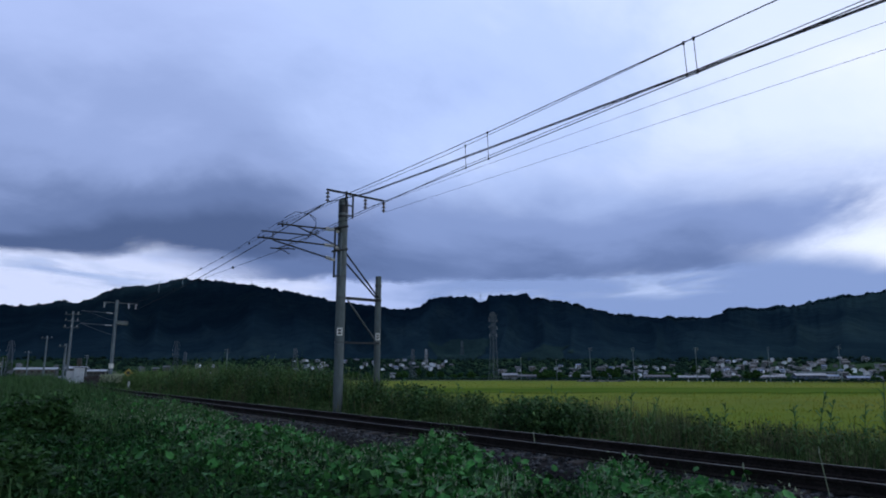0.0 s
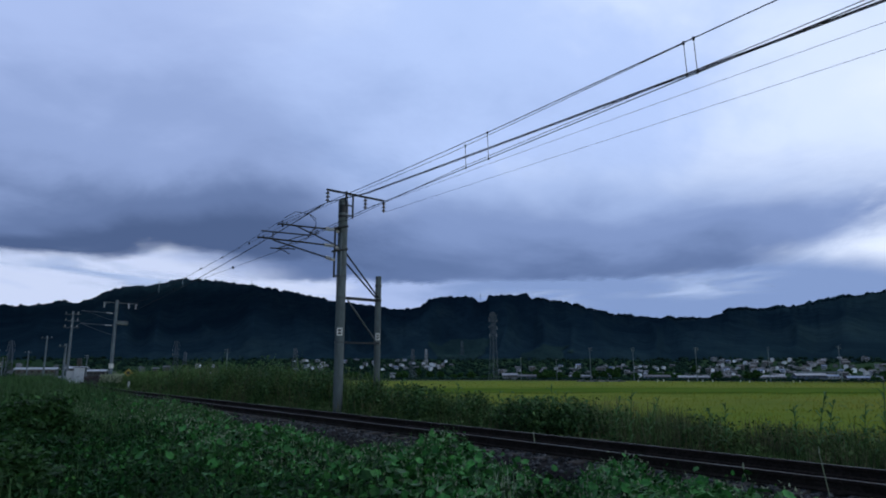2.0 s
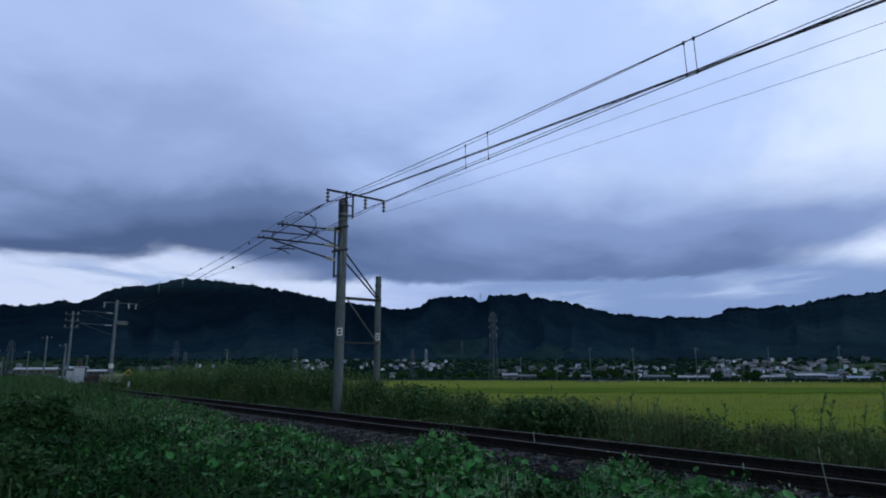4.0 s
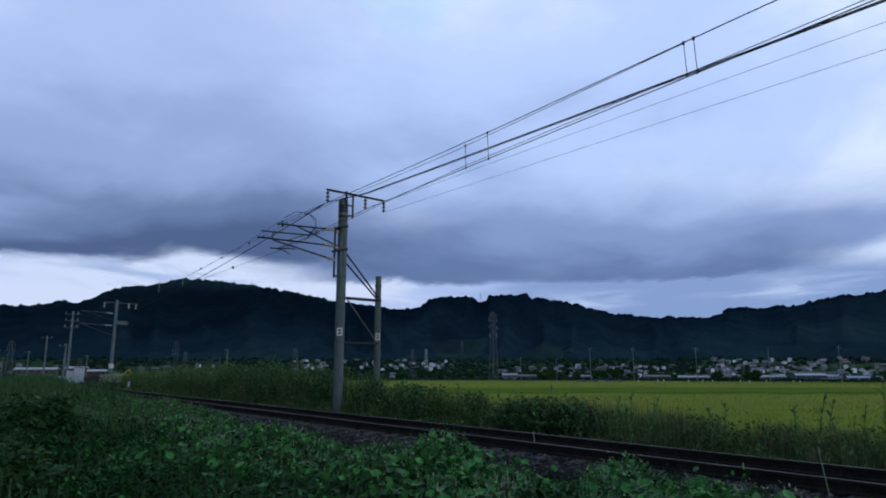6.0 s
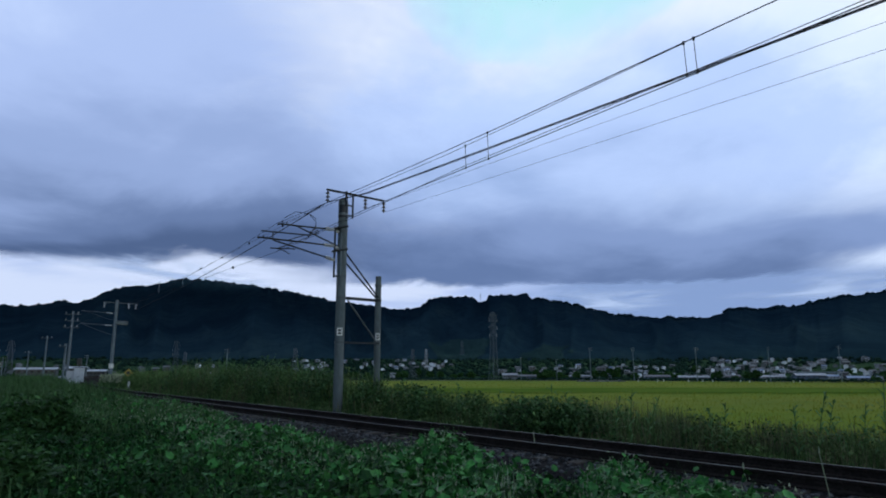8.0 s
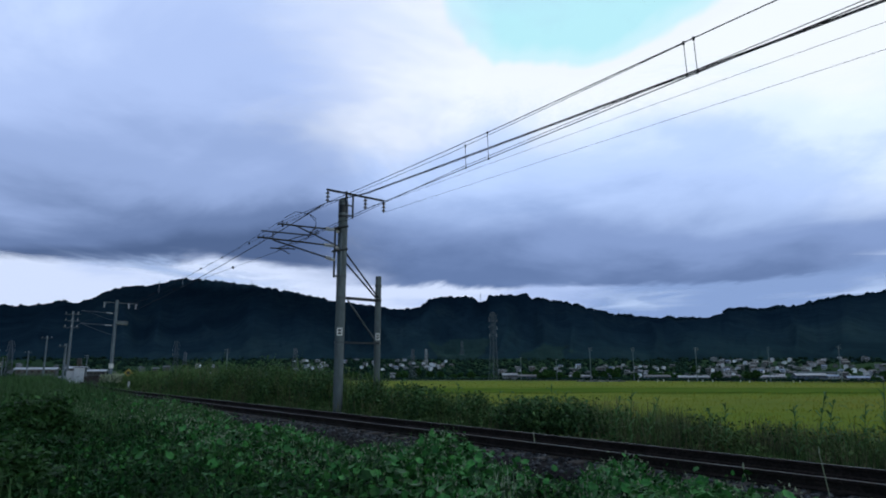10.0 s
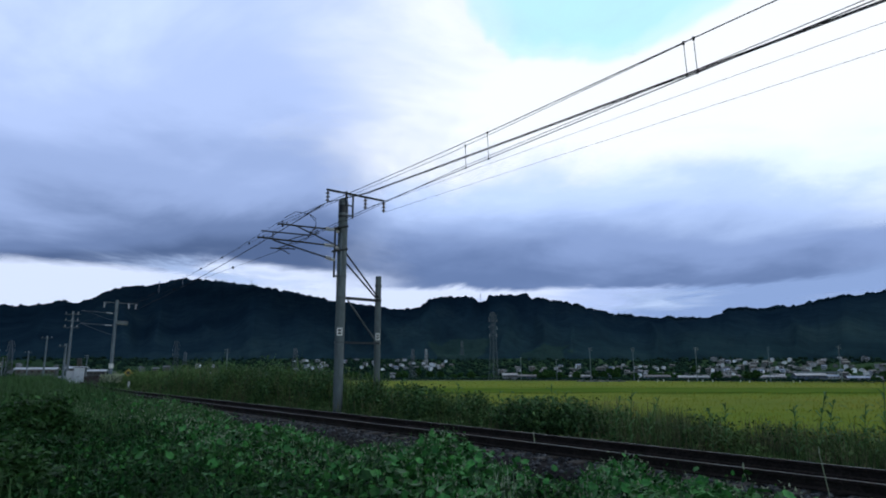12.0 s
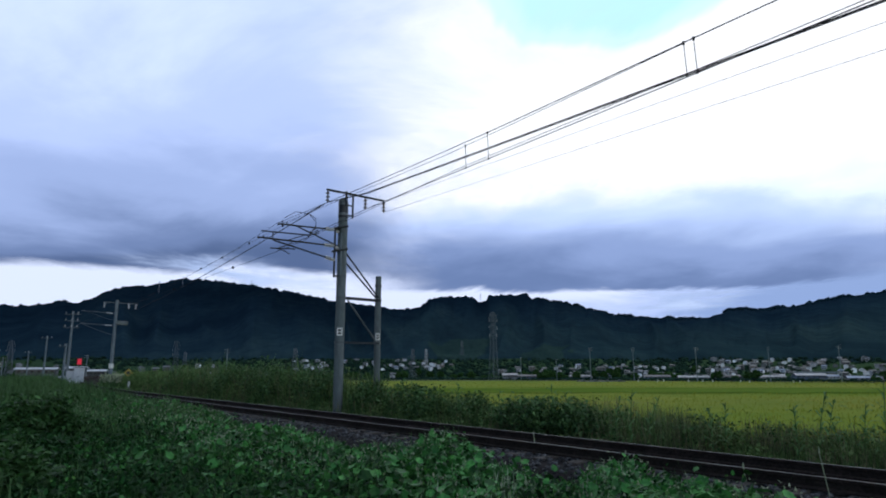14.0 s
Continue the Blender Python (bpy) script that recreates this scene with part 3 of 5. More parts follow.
def wires():
    # towards the camera's right
    contact = span((19.7, DC + 0.3, 5.48), (14, DC - 0.12, 5.68), 0) + span((13.5, DC - 0.15, 5.70), (-24, DC - 2.8, 5.8), 0.0)
    wire("contact_wire", contact, 0.0085, "dark grooved contact wire over the track")
    contact2 = span((19.9, DC + 0.65, 5.62), (10, DC - 0.38, 5.76), 0) + span((9.5, DC - 0.42, 5.77), (-24, DC - 2.8, 5.84), 0.0)
    wire("contact_wire", contact2, 0.006, "dark grooved contact wire over the track")
    wire("messenger_wire", span((19.7, DC + 0.27, 6.46), (9, DC - 0.47, 6.27), 0.03) + span((8.8, DC - 0.48, 6.265), (-24, DC - 2.8, 6.26), 0.0), 0.009, "stranded messenger wire carrying the contact wire")
    wire("messenger_wire", span((19.9, DC + 0.35, 6.42), (9.85, DC - 0.40, 6.19), 0.02) + span((9.6, DC - 0.42, 6.19), (4.24, DC - 0.80, 6.255), 0.0), 0.006, "stranded messenger wire carrying the contact wire")
    wire("feeder_cable", span((19.7, DC + 2.14, 7.5), (17.3, DC + 2.18, 7.33), 0) + span((17, DC + 2.18, 7.32), (-24, DC + 2.2, 7.5), 0.09), 0.015, "thick black feeder cable")
    wire("feeder_cable", span((19.7, DC + 2.14, 7.5), (17.3, DC + 2.14, 7.29), 0) + span((17, DC + 2.14, 7.27), (-24, DC + 2.1, 7.5), 0.12), 0.012, "thick black feeder cable")
    wire("feeder_cable", span((19.7, DC + 4.58, 7.5), (-24, DC + 4.58, 7.6), 0.0), 0.005, "thin dark feeder wire between masts")
    wire("feeder_cable", span((19.7, DC + 3.75, 7.5), (-24, DC + 3.75, 7.6), -0.15), 0.005, "thin dark feeder wire between masts")
    # droppers in pairs
    for s, dm, zm, dc_, zc in ((9.36, -0.44, 6.20, -0.44, 5.71), (8.64, -0.49, 6.26, -0.49, 5.71), (4.24, -0.80, 6.26, -0.80, 5.75), (4.08, -0.81, 6.26, -0.81, 5.74)):
        bm = rod(bmesh.new(), spot(s, DC + dm, zm), spot(s - 0.02, DC + dc_, zc), 0.006, 0.006, 6)
        box(bm, (0.03, 0.03, 0.05), spot(s, DC + dm, zm))
        box(bm, (0.03, 0.03, 0.05), spot(s - 0.02, DC + dc_, zc))
        tagged(part("dropper", bm, WIRE), "short dropper wire with clamps between messenger and contact wire", "cable", group="droppers")
    # on towards the crossing
    wire("feeder_cable", span((19.7, DC + 2.14, 7.5), (62.6, DC + 4.35, 6.85), 0.26), 0.018, "thick black feeder cable")
    wire("messenger_wire", span((19.7, DC + 2.14, 7.5), (62.6, DC + 3.5, 6.9), 0.0), 0.006, "stranded messenger wire carrying the contact wire", (2, 4, 6, 8))
    wire("contact_wire", span((19.7, DC + 0.3, 5.48), (62.6, DC, 5.4), 0.0), 0.007, "dark grooved contact wire over the track", (2, 4, 6))
    wire("messenger_wire", span((19.7, DC + 0.27, 6.46), (62.6, DC + 2.0, 6.95), 0.6), 0.006, "stranded messenger wire carrying the contact wire")
    # slack jumper loops at the cantilevers
    for pts in ([(19.7, 1.5, 6.95), (19.7, 1.72, 6.85), (19.7, 1.75, 6.6), (19.7, 1.55, 6.3), (19.7, 1.45, 6.1)], [(20.2, 0.75, 6.8), (20.0, 1.1, 7.05), (19.8, 1.5, 7.0), (19.7, 1.7, 6.75)]):
        wire("jumper_wire", [spot(s, DC + d, z) for s, d, z in pts], 0.012, "slack jumper wire looped between the cables")


wires()


# ---- the crossing and the poles beyond ----
def service_pole(x, y, h, arms, lean=0.0, base=None):
    z = terrain(x, y) if base is None else base
    m = tagged(empty("utility_pole", pose(x, y, z, 0, lean, random.uniform(-20, 20))), "slim grey concrete utility pole with short cross-arms", "utility pole", group="roadside utility poles")
    part("pole", rod(bmesh.new(), (0, 0, -0.5), (0, 0, h), 0.16, 0.10, 12), PALE_CONCRETE, m)
    for k in range(arms):
        zz = h - 0.35 - 0.75 * k
        a = part("crossarm", box(bmesh.new(), (1.7 - 0.3 * (k % 2), 0.08, 0.08), (0.15 * (k % 2), -0.17, zz), bevel=0.008), STEEL, m)
        for xx in (-0.65, 0.0, 0.6):
            insulator(a, (xx, -0.17, zz + 0.03), (xx, -0.17, zz + 0.26), 2, 0.06, 0.02, PORCELAIN)
    return m


service_pole(-42.0, 72.0, 8.35, 3)
service_pole(-62.0, 100.0, 7.6, 1)
service_pole(-84.0, 130.0, 6.7, 1)
service_pole(-92.5, 135.0, 5.7, 2)
service_pole(-69.6, 100.0, 5.7, 1)
service_pole(-44.2, 75.0, 4.9, 1)
for az, y, h in ((12.9, 240, 11.5), (16.5, 250, 12.0), (21.5, 235, 11.5), (26.9, 225, 11.5), (31.7, 230, 12.5), (6.9, 300, 9.5), (10.0, 330, 9.5), (-18.6, 190, 9.0), (-29.0, 200, 8.0)):
    service_pole(y * math.tan(radians(az)), y, h + 0.0055 * (y - 60), 2)


CABINET_GREY = surface("grey_enamel", (0.38, 0.41, 0.46), (0.50, 0.53, 0.58), 4, 0.5, bump=0.03)


def cabinet(x, y, w, d, h, label):
    z = terrain(x, y)
    m = tagged(empty("signal_cabinet", pose(x, y, z - 0.05, 0, 0, 25)), label, "cabinet", group="trackside cabinets")
    part("body", box(bmesh.new(), (w, d, h), (0, 0, h / 2 + 0.1), bevel=0.03), CABINET_GREY, m)
    part("roof", box(bmesh.new(), (w + 0.12, d + 0.12, 0.06), (0, 0, h + 0.13), bevel=0.02), STEEL, m)
    for sgn in (-1, 1):
        dr = part("door", box(bmesh.new(), (w * 0.46, 0.025, h * 0.86), (sgn * w * 0.24, -d / 2 - 0.015, h / 2 + 0.1), bevel=0.006), CABINET_GREY, m)
        part("handle", box(bmesh.new(), (0.03, 0.04, 0.16), (sgn * 0.05, -d / 2 - 0.045, h / 2 + 0.15)), DARK_STEEL, dr)
    part("plinth", box(bmesh.new(), (w + 0.1, d + 0.1, 0.3), (0, 0, -0.05)), PALE_CONCRETE, m)


cabinet(-32.35, 57.3, 0.8, 0.6, 1.65, "grey-white trackside equipment cabinet beside the crossing")
cabinet(-33.3, 57.8, 0.75, 0.6, 1.4, "grey-white trackside equipment cabinet beside the crossing")


def crossing_signal(x, y, h, heading):
    m = tagged(empty("crossing_signal", pose(x, y, terrain(x, y), 0, 0, heading)), "level crossing warning post with a red lamp", "signal")
    part("post", rod(bmesh.new(), (0, 0, -0.3), (0, 0, h), 0.05, 0.05, 10), STEEL, m)
    part("lamp_bar", box(bmesh.new(), (0.5, 0.06, 0.06), (0, 0.02, h + 0.03)), SIGN_BLACK, m)
    # added drum: its turn stands in for the lamp switching on
    drum = part("lamp_drum", box(bmesh.new(), (0.40, 0.22, 0.6), (0, 0, 0.32), bevel=0.06), SIGN_BLACK, m, "black drum added to turn the glowing lens into view")
    drum.location = (0, 0, h + 0.06)
    part("lens", box(bmesh.new(), (0.33, 0.03, 0.52), (0, -0.115, 0.32), bevel=0.012), RED_LENS, drum, "glowing red lens")
    return drum


RED_LENS = glow("red_lens", (0.62, 0.012, 0.035), 0.38)
SIGNAL_TOP = 1.9
signal_drum = crossing_signal(-33.15, 58.6, SIGNAL_TOP, 29)


def round_sign(x, y, z, r):
    m = tagged(empty("trackside_sign", pose(x, y, terrain(x, y), 0, 0, 22)), "yellow trackside marker board on a thin post", "sign")
    part("post", rod(bmesh.new(), (0, 0, -0.3), (0, 0, z), 0.035, 0.035, 8), PALE_CONCRETE, m)
    b = part("board", box(bmesh.new(), (r * 1.5, 0.03, r * 1.5), (0, -0.05, z), pose(0, 0, 0, 0, 45, 0), 0.01), YELLOW, m)
    part("marking", box(bmesh.new(), (r * 0.75, 0.01, r * 0.75), (0, -0.072, z), pose(0, 0, 0, 0, 45, 0)), SIGN_BLACK, b, "dark centre")


round_sign(-24.4, 50.0, 1.22, 0.3)
for x, y, z in ((-22.1, 45.5, 0.0), (-23.2, 49.0, 0.0)):
    m = tagged(empty("marker_post", pose(x, y, z)), "short white trackside marker stake", "post", group="marker posts")
    part("stake", box(bmesh.new(), (0.12, 0.12, 0.75), (0, 0, 0.3), bevel=0.015), SIGN_WHITE, m)
    part("cap", box(bmesh.new(), (0.14, 0.14, 0.05), (0, 0, 0.69), bevel=0.015), STEEL, m)
# ---- plants ----
rng = np.random.default_rng(7)
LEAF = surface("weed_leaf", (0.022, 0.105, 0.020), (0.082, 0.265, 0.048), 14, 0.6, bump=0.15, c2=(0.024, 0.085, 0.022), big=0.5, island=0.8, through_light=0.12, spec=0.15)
# darker copy of LEAF: shade on the left is put into its colour
SHADE_LEAF = surface("shaded_weed_leaf", (0.008, 0.036, 0.009), (0.027, 0.084, 0.020), 14, 0.6, bump=0.15, c2=(0.010, 0.038, 0.012), big=0.5, island=0.7, through_light=0.1, spec=0.08)
MEADOW = surface("meadow_grass", (0.009, 0.030, 0.010), (0.028, 0.062, 0.019), 2, 0.65, bump=0, island=0.5, through_light=0.2, spec=0.0)
BUSH_LEAF = surface("bush_leaf", (0.022, 0.066, 0.018), (0.062, 0.132, 0.038), 9, 0.6, bump=0.1, island=0.6, through_light=0.1, spec=0.1)
VERGE_LEAF = surface("verge_leaf", (0.042, 0.098, 0.034), (0.112, 0.195, 0.070), 6, 0.65, bump=0.1, island=0.6, through_light=0.15, spec=0.1)
GRASS = surface("verge_grass", (0.064, 0.128, 0.044), (0.158, 0.242, 0.088), 2, 0.7, bump=0, c2=(0.12, 0.165, 0.06), big=0.6, island=0.55, through_light=0.25, spec=0.0)
DARK_GRASS = surface("dark_shrub_leaf", (0.015, 0.044, 0.013), (0.046, 0.094, 0.027), 2, 0.65, bump=0, island=0.5, through_light=0.2, spec=0.0)
SEED = surface("pale_seed_head", (0.26, 0.31, 0.18), (0.42, 0.46, 0.32), 5, 0.8, bump=0, island=0.4, through_light=0.2)
RICE = surface("ripening_rice", (0.185, 0.245, 0.048), (0.305, 0.305, 0.070), 1.1, 0.8, bump=0.3, stretch=(0.12, 0.6, 1), c2=(0.17, 0.27, 0.03), big=0.6, spec=0.0)
RICE_EAR = surface("rice_ear", (0.24, 0.27, 0.035), (0.38, 0.35, 0.055), 1.1, 0.8, bump=0, c2=(0.16, 0.28, 0.015), big=0.5, island=0.15, through_light=0.2, spec=0.0)
RICE_GREEN = surface("green_rice", (0.105, 0.180, 0.026), (0.19, 0.25, 0.040), 0.8, 0.8, bump=0.3, stretch=(0.12, 0.6, 1), c2=(0.05, 0.115, 0.009), big=0.5, spec=0.0)
BUND = surface("grassy_bund", (0.03, 0.05, 0.012), (0.06, 0.085, 0.022), 2, 0.9, bump=0.4)

LEAF_V = np.array([(0, 0, 0), (-0.30, 0.28, 0.06), (0.30, 0.28, 0.06), (0, 0.45, -0.02), (-0.24, 0.66, 0.03), (0.24, 0.66, 0.03), (0, 1.0, -0.10)])
LEAF_F = np.array([(0, 3, 1), (0, 2, 3), (1, 3, 4), (2, 5, 3), (3, 6, 4), (3, 5, 6)])
BLADE_V = np.array([(-0.5, 0, 0), (0.5, 0, 0), (-0.42, 0.06, 0.45), (0.42, 0.06, 0.45), (-0.25, 0.2, 0.8), (0.25, 0.2, 0.8), (0, 0.42, 1.0)])
BLADE_F = np.array([(0, 1, 3), (0, 3, 2), (2, 3, 5), (2, 5, 4), (4, 5, 6)])
EAR_V = np.array([(-0.5, 0, 0), (0.5, 0, 0), (0, -0.5, 0.1), (0, 0.5, 0.55), (0.1, 0.9, 0.35)])
EAR_F = np.array([(0, 1, 3), (1, 2, 3), (2, 0, 3), (3, 4, 2)])
CLUMP_V = np.array([(0, 0, 1), (0.85, 0, 0.45), (0.25, 0.8, 0.5), (-0.7, 0.5, 0.4), (-0.7, -0.5, 0.5), (0.25, -0.8, 0.4), (0.5, 0.3, -0.1), (-0.5, 0.3, -0.1), (0, -0.6, -0.1)])
CLUMP_F = np.array([(0, 1, 2), (0, 2, 3), (0, 3, 4), (0, 4, 5), (0, 5, 1), (1, 6, 2), (2, 6, 7), (2, 7, 3), (3, 7, 4), (4, 7, 8), (4, 8, 5), (5, 8, 1), (1, 8, 6)])


def scatter(name, tv, tf, pos, size, yaw, tilt, material, label, category, roll=None, smooth=False):
    """One object of many like pieces; size may be (n,) or (n, 3)."""
    n = len(pos)
    size = np.asarray(size, float)
    if size.ndim == 1:
        size = np.repeat(size[:, None], 3, 1)
    v = tv[None] * size[:, None]
    if roll is not None:
        c, s = np.cos(roll)[:, None], np.sin(roll)[:, None]
        v = np.stack((v[..., 0] * c + v[..., 2] * s, v[..., 1], v[..., 2] * c - v[..., 0] * s), -1)
    c, s = np.cos(tilt)[:, None], np.sin(tilt)[:, None]
    v = np.stack((v[..., 0], v[..., 1] * c - v[..., 2] * s, v[..., 1] * s + v[..., 2] * c), -1)
    c, s = np.cos(yaw)[:, None], np.sin(yaw)[:, None]
    v = np.stack((v[..., 0] * c - v[..., 1] * s, v[..., 0] * s + v[..., 1] * c, v[..., 2]), -1) + np.asarray(pos)[:, None]
    f = (tf[None] + (np.arange(n) * len(tv))[:, None, None]).reshape(-1, 3)
    me = bpy.data.meshes.new(name)
    me.vertices.add(n * len(tv))
    me.vertices.foreach_set("co", v.astype(np.float32).ravel())
    me.loops.add(f.size)
    me.loops.foreach_set("vertex_index", f.astype(np.int32).ravel())
    me.polygons.add(len(f))
    me.polygons.foreach_set("loop_start", np.arange(0, f.size, 3, dtype=np.int32))
    if smooth:
        me.polygons.foreach_set("use_smooth", np.ones(len(f), dtype=bool))
    me.update()
    me.validate()
    me.materials.append(material)
    return tagged(new(name, me), label, category, kind="stuff")


def lumps(x, y, k, seed):
    """Cheap smooth waves for the height of growth."""
    return (np.sin(x * k + seed) * np.cos(y * k * 0.83 + seed * 2.1) + 0.6 * np.sin(x * k * 2.3 - y * k * 1.7 + seed * 3.3) + 0.4 * np.cos(y * k * 3.1 + x * k * 1.1 + seed)) / 2


def in_view(p, margin=1.0):
    return (p[:, 1] > 3) & (np.abs(p[:, 0]) < 0.76 * p[:, 1] + margin)


def along(s, d):
    b = np.maximum(0, s - 30) ** 2 / 430
    return np.stack((U.x * s + N.x * (d + b), U.y * s + N.y * (d + b), np.zeros_like(s)), -1)


def weed_top(s, d):
    """Height of the near weeds by place, in uneven mounds; the ballast shoulder stays bare beside the mast."""
    edge = np.where((s > 8.5) & (s < 17), 6.75, np.where(s < 8.6, 7.85, 7.9)) + 0.25 * np.sin(s * 1.7) + 0.15 * np.sin(s * 4.1)
    h = 0.36 + 0.26 * lumps(s, d, 0.62, 1.0) + 0.20 * lumps(s, d, 1.7, 2.6) + 0.07 * lumps(s, d, 4.3, 2.0)
    h = np.maximum(0.08, h) + 0.30 * np.clip((s - 20) / 18, 0, 1)
    return h * np.clip((edge - d) / 1.2, 0, 1) ** 0.7


VINE = surface("pale_vine_leaf", (0.028, 0.118, 0.026), (0.105, 0.300, 0.066), 16, 0.55, bump=0.2, c2=(0.024, 0.09, 0.030), big=0.6, island=0.8, through_light=0.12, spec=0.2)
YOUNG = surface("young_weed_leaf", (0.042, 0.128, 0.026), (0.140, 0.295, 0.062), 3, 0.7, bump=0.05, c2=(0.05, 0.11, 0.02), big=0.5, island=0.7, through_light=0.15, spec=0.15)
LOBE_V = np.array([(0, 0, 0), (-0.22, 0.10, 0.04), (-0.50, 0.26, 0.07), (-0.42, 0.46, 0.03), (-0.40, 0.68, 0.05), (-0.20, 0.76, 0.0), (0, 1.0, -0.10), (0.20, 0.76, 0.0), (0.40, 0.68, 0.05), (0.42, 0.46, 0.03), (0.50, 0.26, 0.07), (0.22, 0.10, 0.04), (0, 0.42, -0.05)])
LOBE_F = np.array([(12, k + 1, k) for k in range(11)] + [(12, 0, 11)])


def near_weeds():
    # three kinds of leaf in drifts over the foreground, plus a shade-coloured dark copy
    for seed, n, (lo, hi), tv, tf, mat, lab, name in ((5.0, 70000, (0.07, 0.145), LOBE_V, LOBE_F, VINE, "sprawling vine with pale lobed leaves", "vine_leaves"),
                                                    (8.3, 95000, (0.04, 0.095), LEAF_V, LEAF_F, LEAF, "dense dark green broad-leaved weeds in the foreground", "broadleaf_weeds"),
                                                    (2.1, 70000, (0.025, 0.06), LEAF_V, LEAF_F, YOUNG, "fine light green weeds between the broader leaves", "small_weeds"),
                                                    (6.4, 110000, (0.04, 0.09), LEAF_V, LEAF_F, SHADE_LEAF, "weed leaves coloured dark for the shade away from the line", "shaded_weeds")):
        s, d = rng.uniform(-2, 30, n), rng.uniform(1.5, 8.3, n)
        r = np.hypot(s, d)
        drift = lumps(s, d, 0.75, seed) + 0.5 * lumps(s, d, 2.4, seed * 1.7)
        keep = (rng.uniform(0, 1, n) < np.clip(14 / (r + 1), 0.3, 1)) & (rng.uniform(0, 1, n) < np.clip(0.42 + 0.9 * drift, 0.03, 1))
        pale_share = np.clip((d - 2.6) / 2.6 + (8 - s) / 22, 0.12, 1)              # the pale kinds thin out away from the line, where dark leaves paint shade
        keep &= rng.uniform(0, 1, n) < (1.15 - 0.75 * pale_share if mat is SHADE_LEAF else pale_share)
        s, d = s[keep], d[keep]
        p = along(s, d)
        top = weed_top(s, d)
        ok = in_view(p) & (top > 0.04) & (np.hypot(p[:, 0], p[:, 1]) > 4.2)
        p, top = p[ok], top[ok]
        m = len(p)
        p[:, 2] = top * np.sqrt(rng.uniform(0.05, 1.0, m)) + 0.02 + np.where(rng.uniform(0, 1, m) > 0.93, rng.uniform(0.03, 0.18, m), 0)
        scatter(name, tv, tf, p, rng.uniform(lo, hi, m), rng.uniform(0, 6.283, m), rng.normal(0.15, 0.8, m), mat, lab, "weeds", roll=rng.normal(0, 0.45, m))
    # grass among them, in tufts
    n = 90000
    s, d = rng.uniform(-2, 62, n), rng.uniform(0.2, 8.2, n)
    p = along(s, d)
    top = weed_top(s, d)
    tuft = lumps(s, d, 1.9, 7.7)
    ok = in_view(p) & (top > 0.03) & (np.hypot(p[:, 0], p[:, 1]) > 5.5) & (rng.uniform(0, 1, n) < np.where(s > 15, 1, np.clip(0.25 + 0.9 * tuft, 0.04, 1)))
    p, top = p[ok], top[ok]
    m = len(p)
    h = top * rng.uniform(0.7, 1.5, m) + 0.06
    w = 0.005 + 0.0006 * np.hypot(p[:, 0], p[:, 1])
    scatter("near_grass", BLADE_V, BLADE_F, p, np.stack((w, h * 0.9, h), -1), rng.uniform(0, 6.283, m), rng.normal(0, 0.2, m), VERGE_LEAF,
            "mixed green grass between the weeds and the track", "grass")
    # ground to the left, away from the line
    n = 75000
    y = 7 + 55 * rng.uniform(0, 1, n) ** 1.3
    x = -rng.uniform(0.1, 0.8, n) * y
    p = np.stack((x, y, np.zeros(n)), -1)
    p = p[(N.x * x + N.y * y < 2.4) & in_view(p, 2)]
    m = len(p)

    def mound(q):
        return np.maximum(0.12, 0.42 + 0.34 * lumps(q[:, 0], q[:, 1], 0.42, 3.0) + 0.16 * lumps(q[:, 0], q[:, 1], 1.5, 4.0) + 0.2 * np.clip((q[:, 1] - 20) / 20, 0, 1))
    h = mound(p) * rng.uniform(0.5, 1.25, m)
    w = 0.008 + 0.0006 * p[:, 1]
    scatter("meadow_grass", BLADE_V, BLADE_F, p, np.stack((w, h * 0.9, h), -1), rng.uniform(0, 6.283, m), rng.normal(0, 0.22, m), MEADOW,
            "rank dark green grass beside the line", "grass")
    n = 60000
    y = 6 + 30 * rng.uniform(0, 1, n) ** 1.2
    x = -rng.uniform(0.1, 0.8, n) * y
    p = np.stack((x, y, np.zeros(n)), -1)
    p = p[(N.x * x + N.y * y < 2.4) & in_view(p, 2) & (rng.uniform(0, 1, n) < np.clip(0.4 + 0.9 * lumps(x, y, 0.7, 5.5), 0.03, 1))]
    m = len(p)
    p[:, 2] = mound(p) * np.sqrt(rng.uniform(0.1, 1.2, m))
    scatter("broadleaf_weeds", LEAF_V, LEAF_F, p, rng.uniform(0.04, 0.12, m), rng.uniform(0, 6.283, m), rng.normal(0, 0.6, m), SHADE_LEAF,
            "leafy meadow weeds in the same shade-dark colour", "weeds", roll=rng.normal(0, 0.4, m))
    # pale flower and seed heads catching the light
    n = 3200
    s, d = rng.uniform(0, 24, n), rng.uniform(3.8, 7.6, n)
    p = along(s, d)
    top = weed_top(s, d)
    ok = in_view(p) & (top > 0.12) & (np.hypot(p[:, 0], p[:, 1]) > 5)
    p, top = p[ok], top[ok]
    p[:, 2] = top + rng.uniform(0.0, 0.12, len(p))
    m = len(p)
    scatter("seed_heads", EAR_V, EAR_F, p, np.stack((rng.uniform(0.014, 0.034, m), rng.uniform(0.014, 0.034, m), rng.uniform(0.03, 0.08, m)), -1), rng.uniform(0, 6.283, m), rng.normal(0, 0.4, m), SEED,
            "small pale flower heads among the weeds", "flowers")


near_weeds()


SHOOT = surface("pale_shoot", (0.26, 0.36, 0.20), (0.46, 0.54, 0.36), 6, 0.7, bump=0, island=0.4, through_light=0.2, spec=0.2)


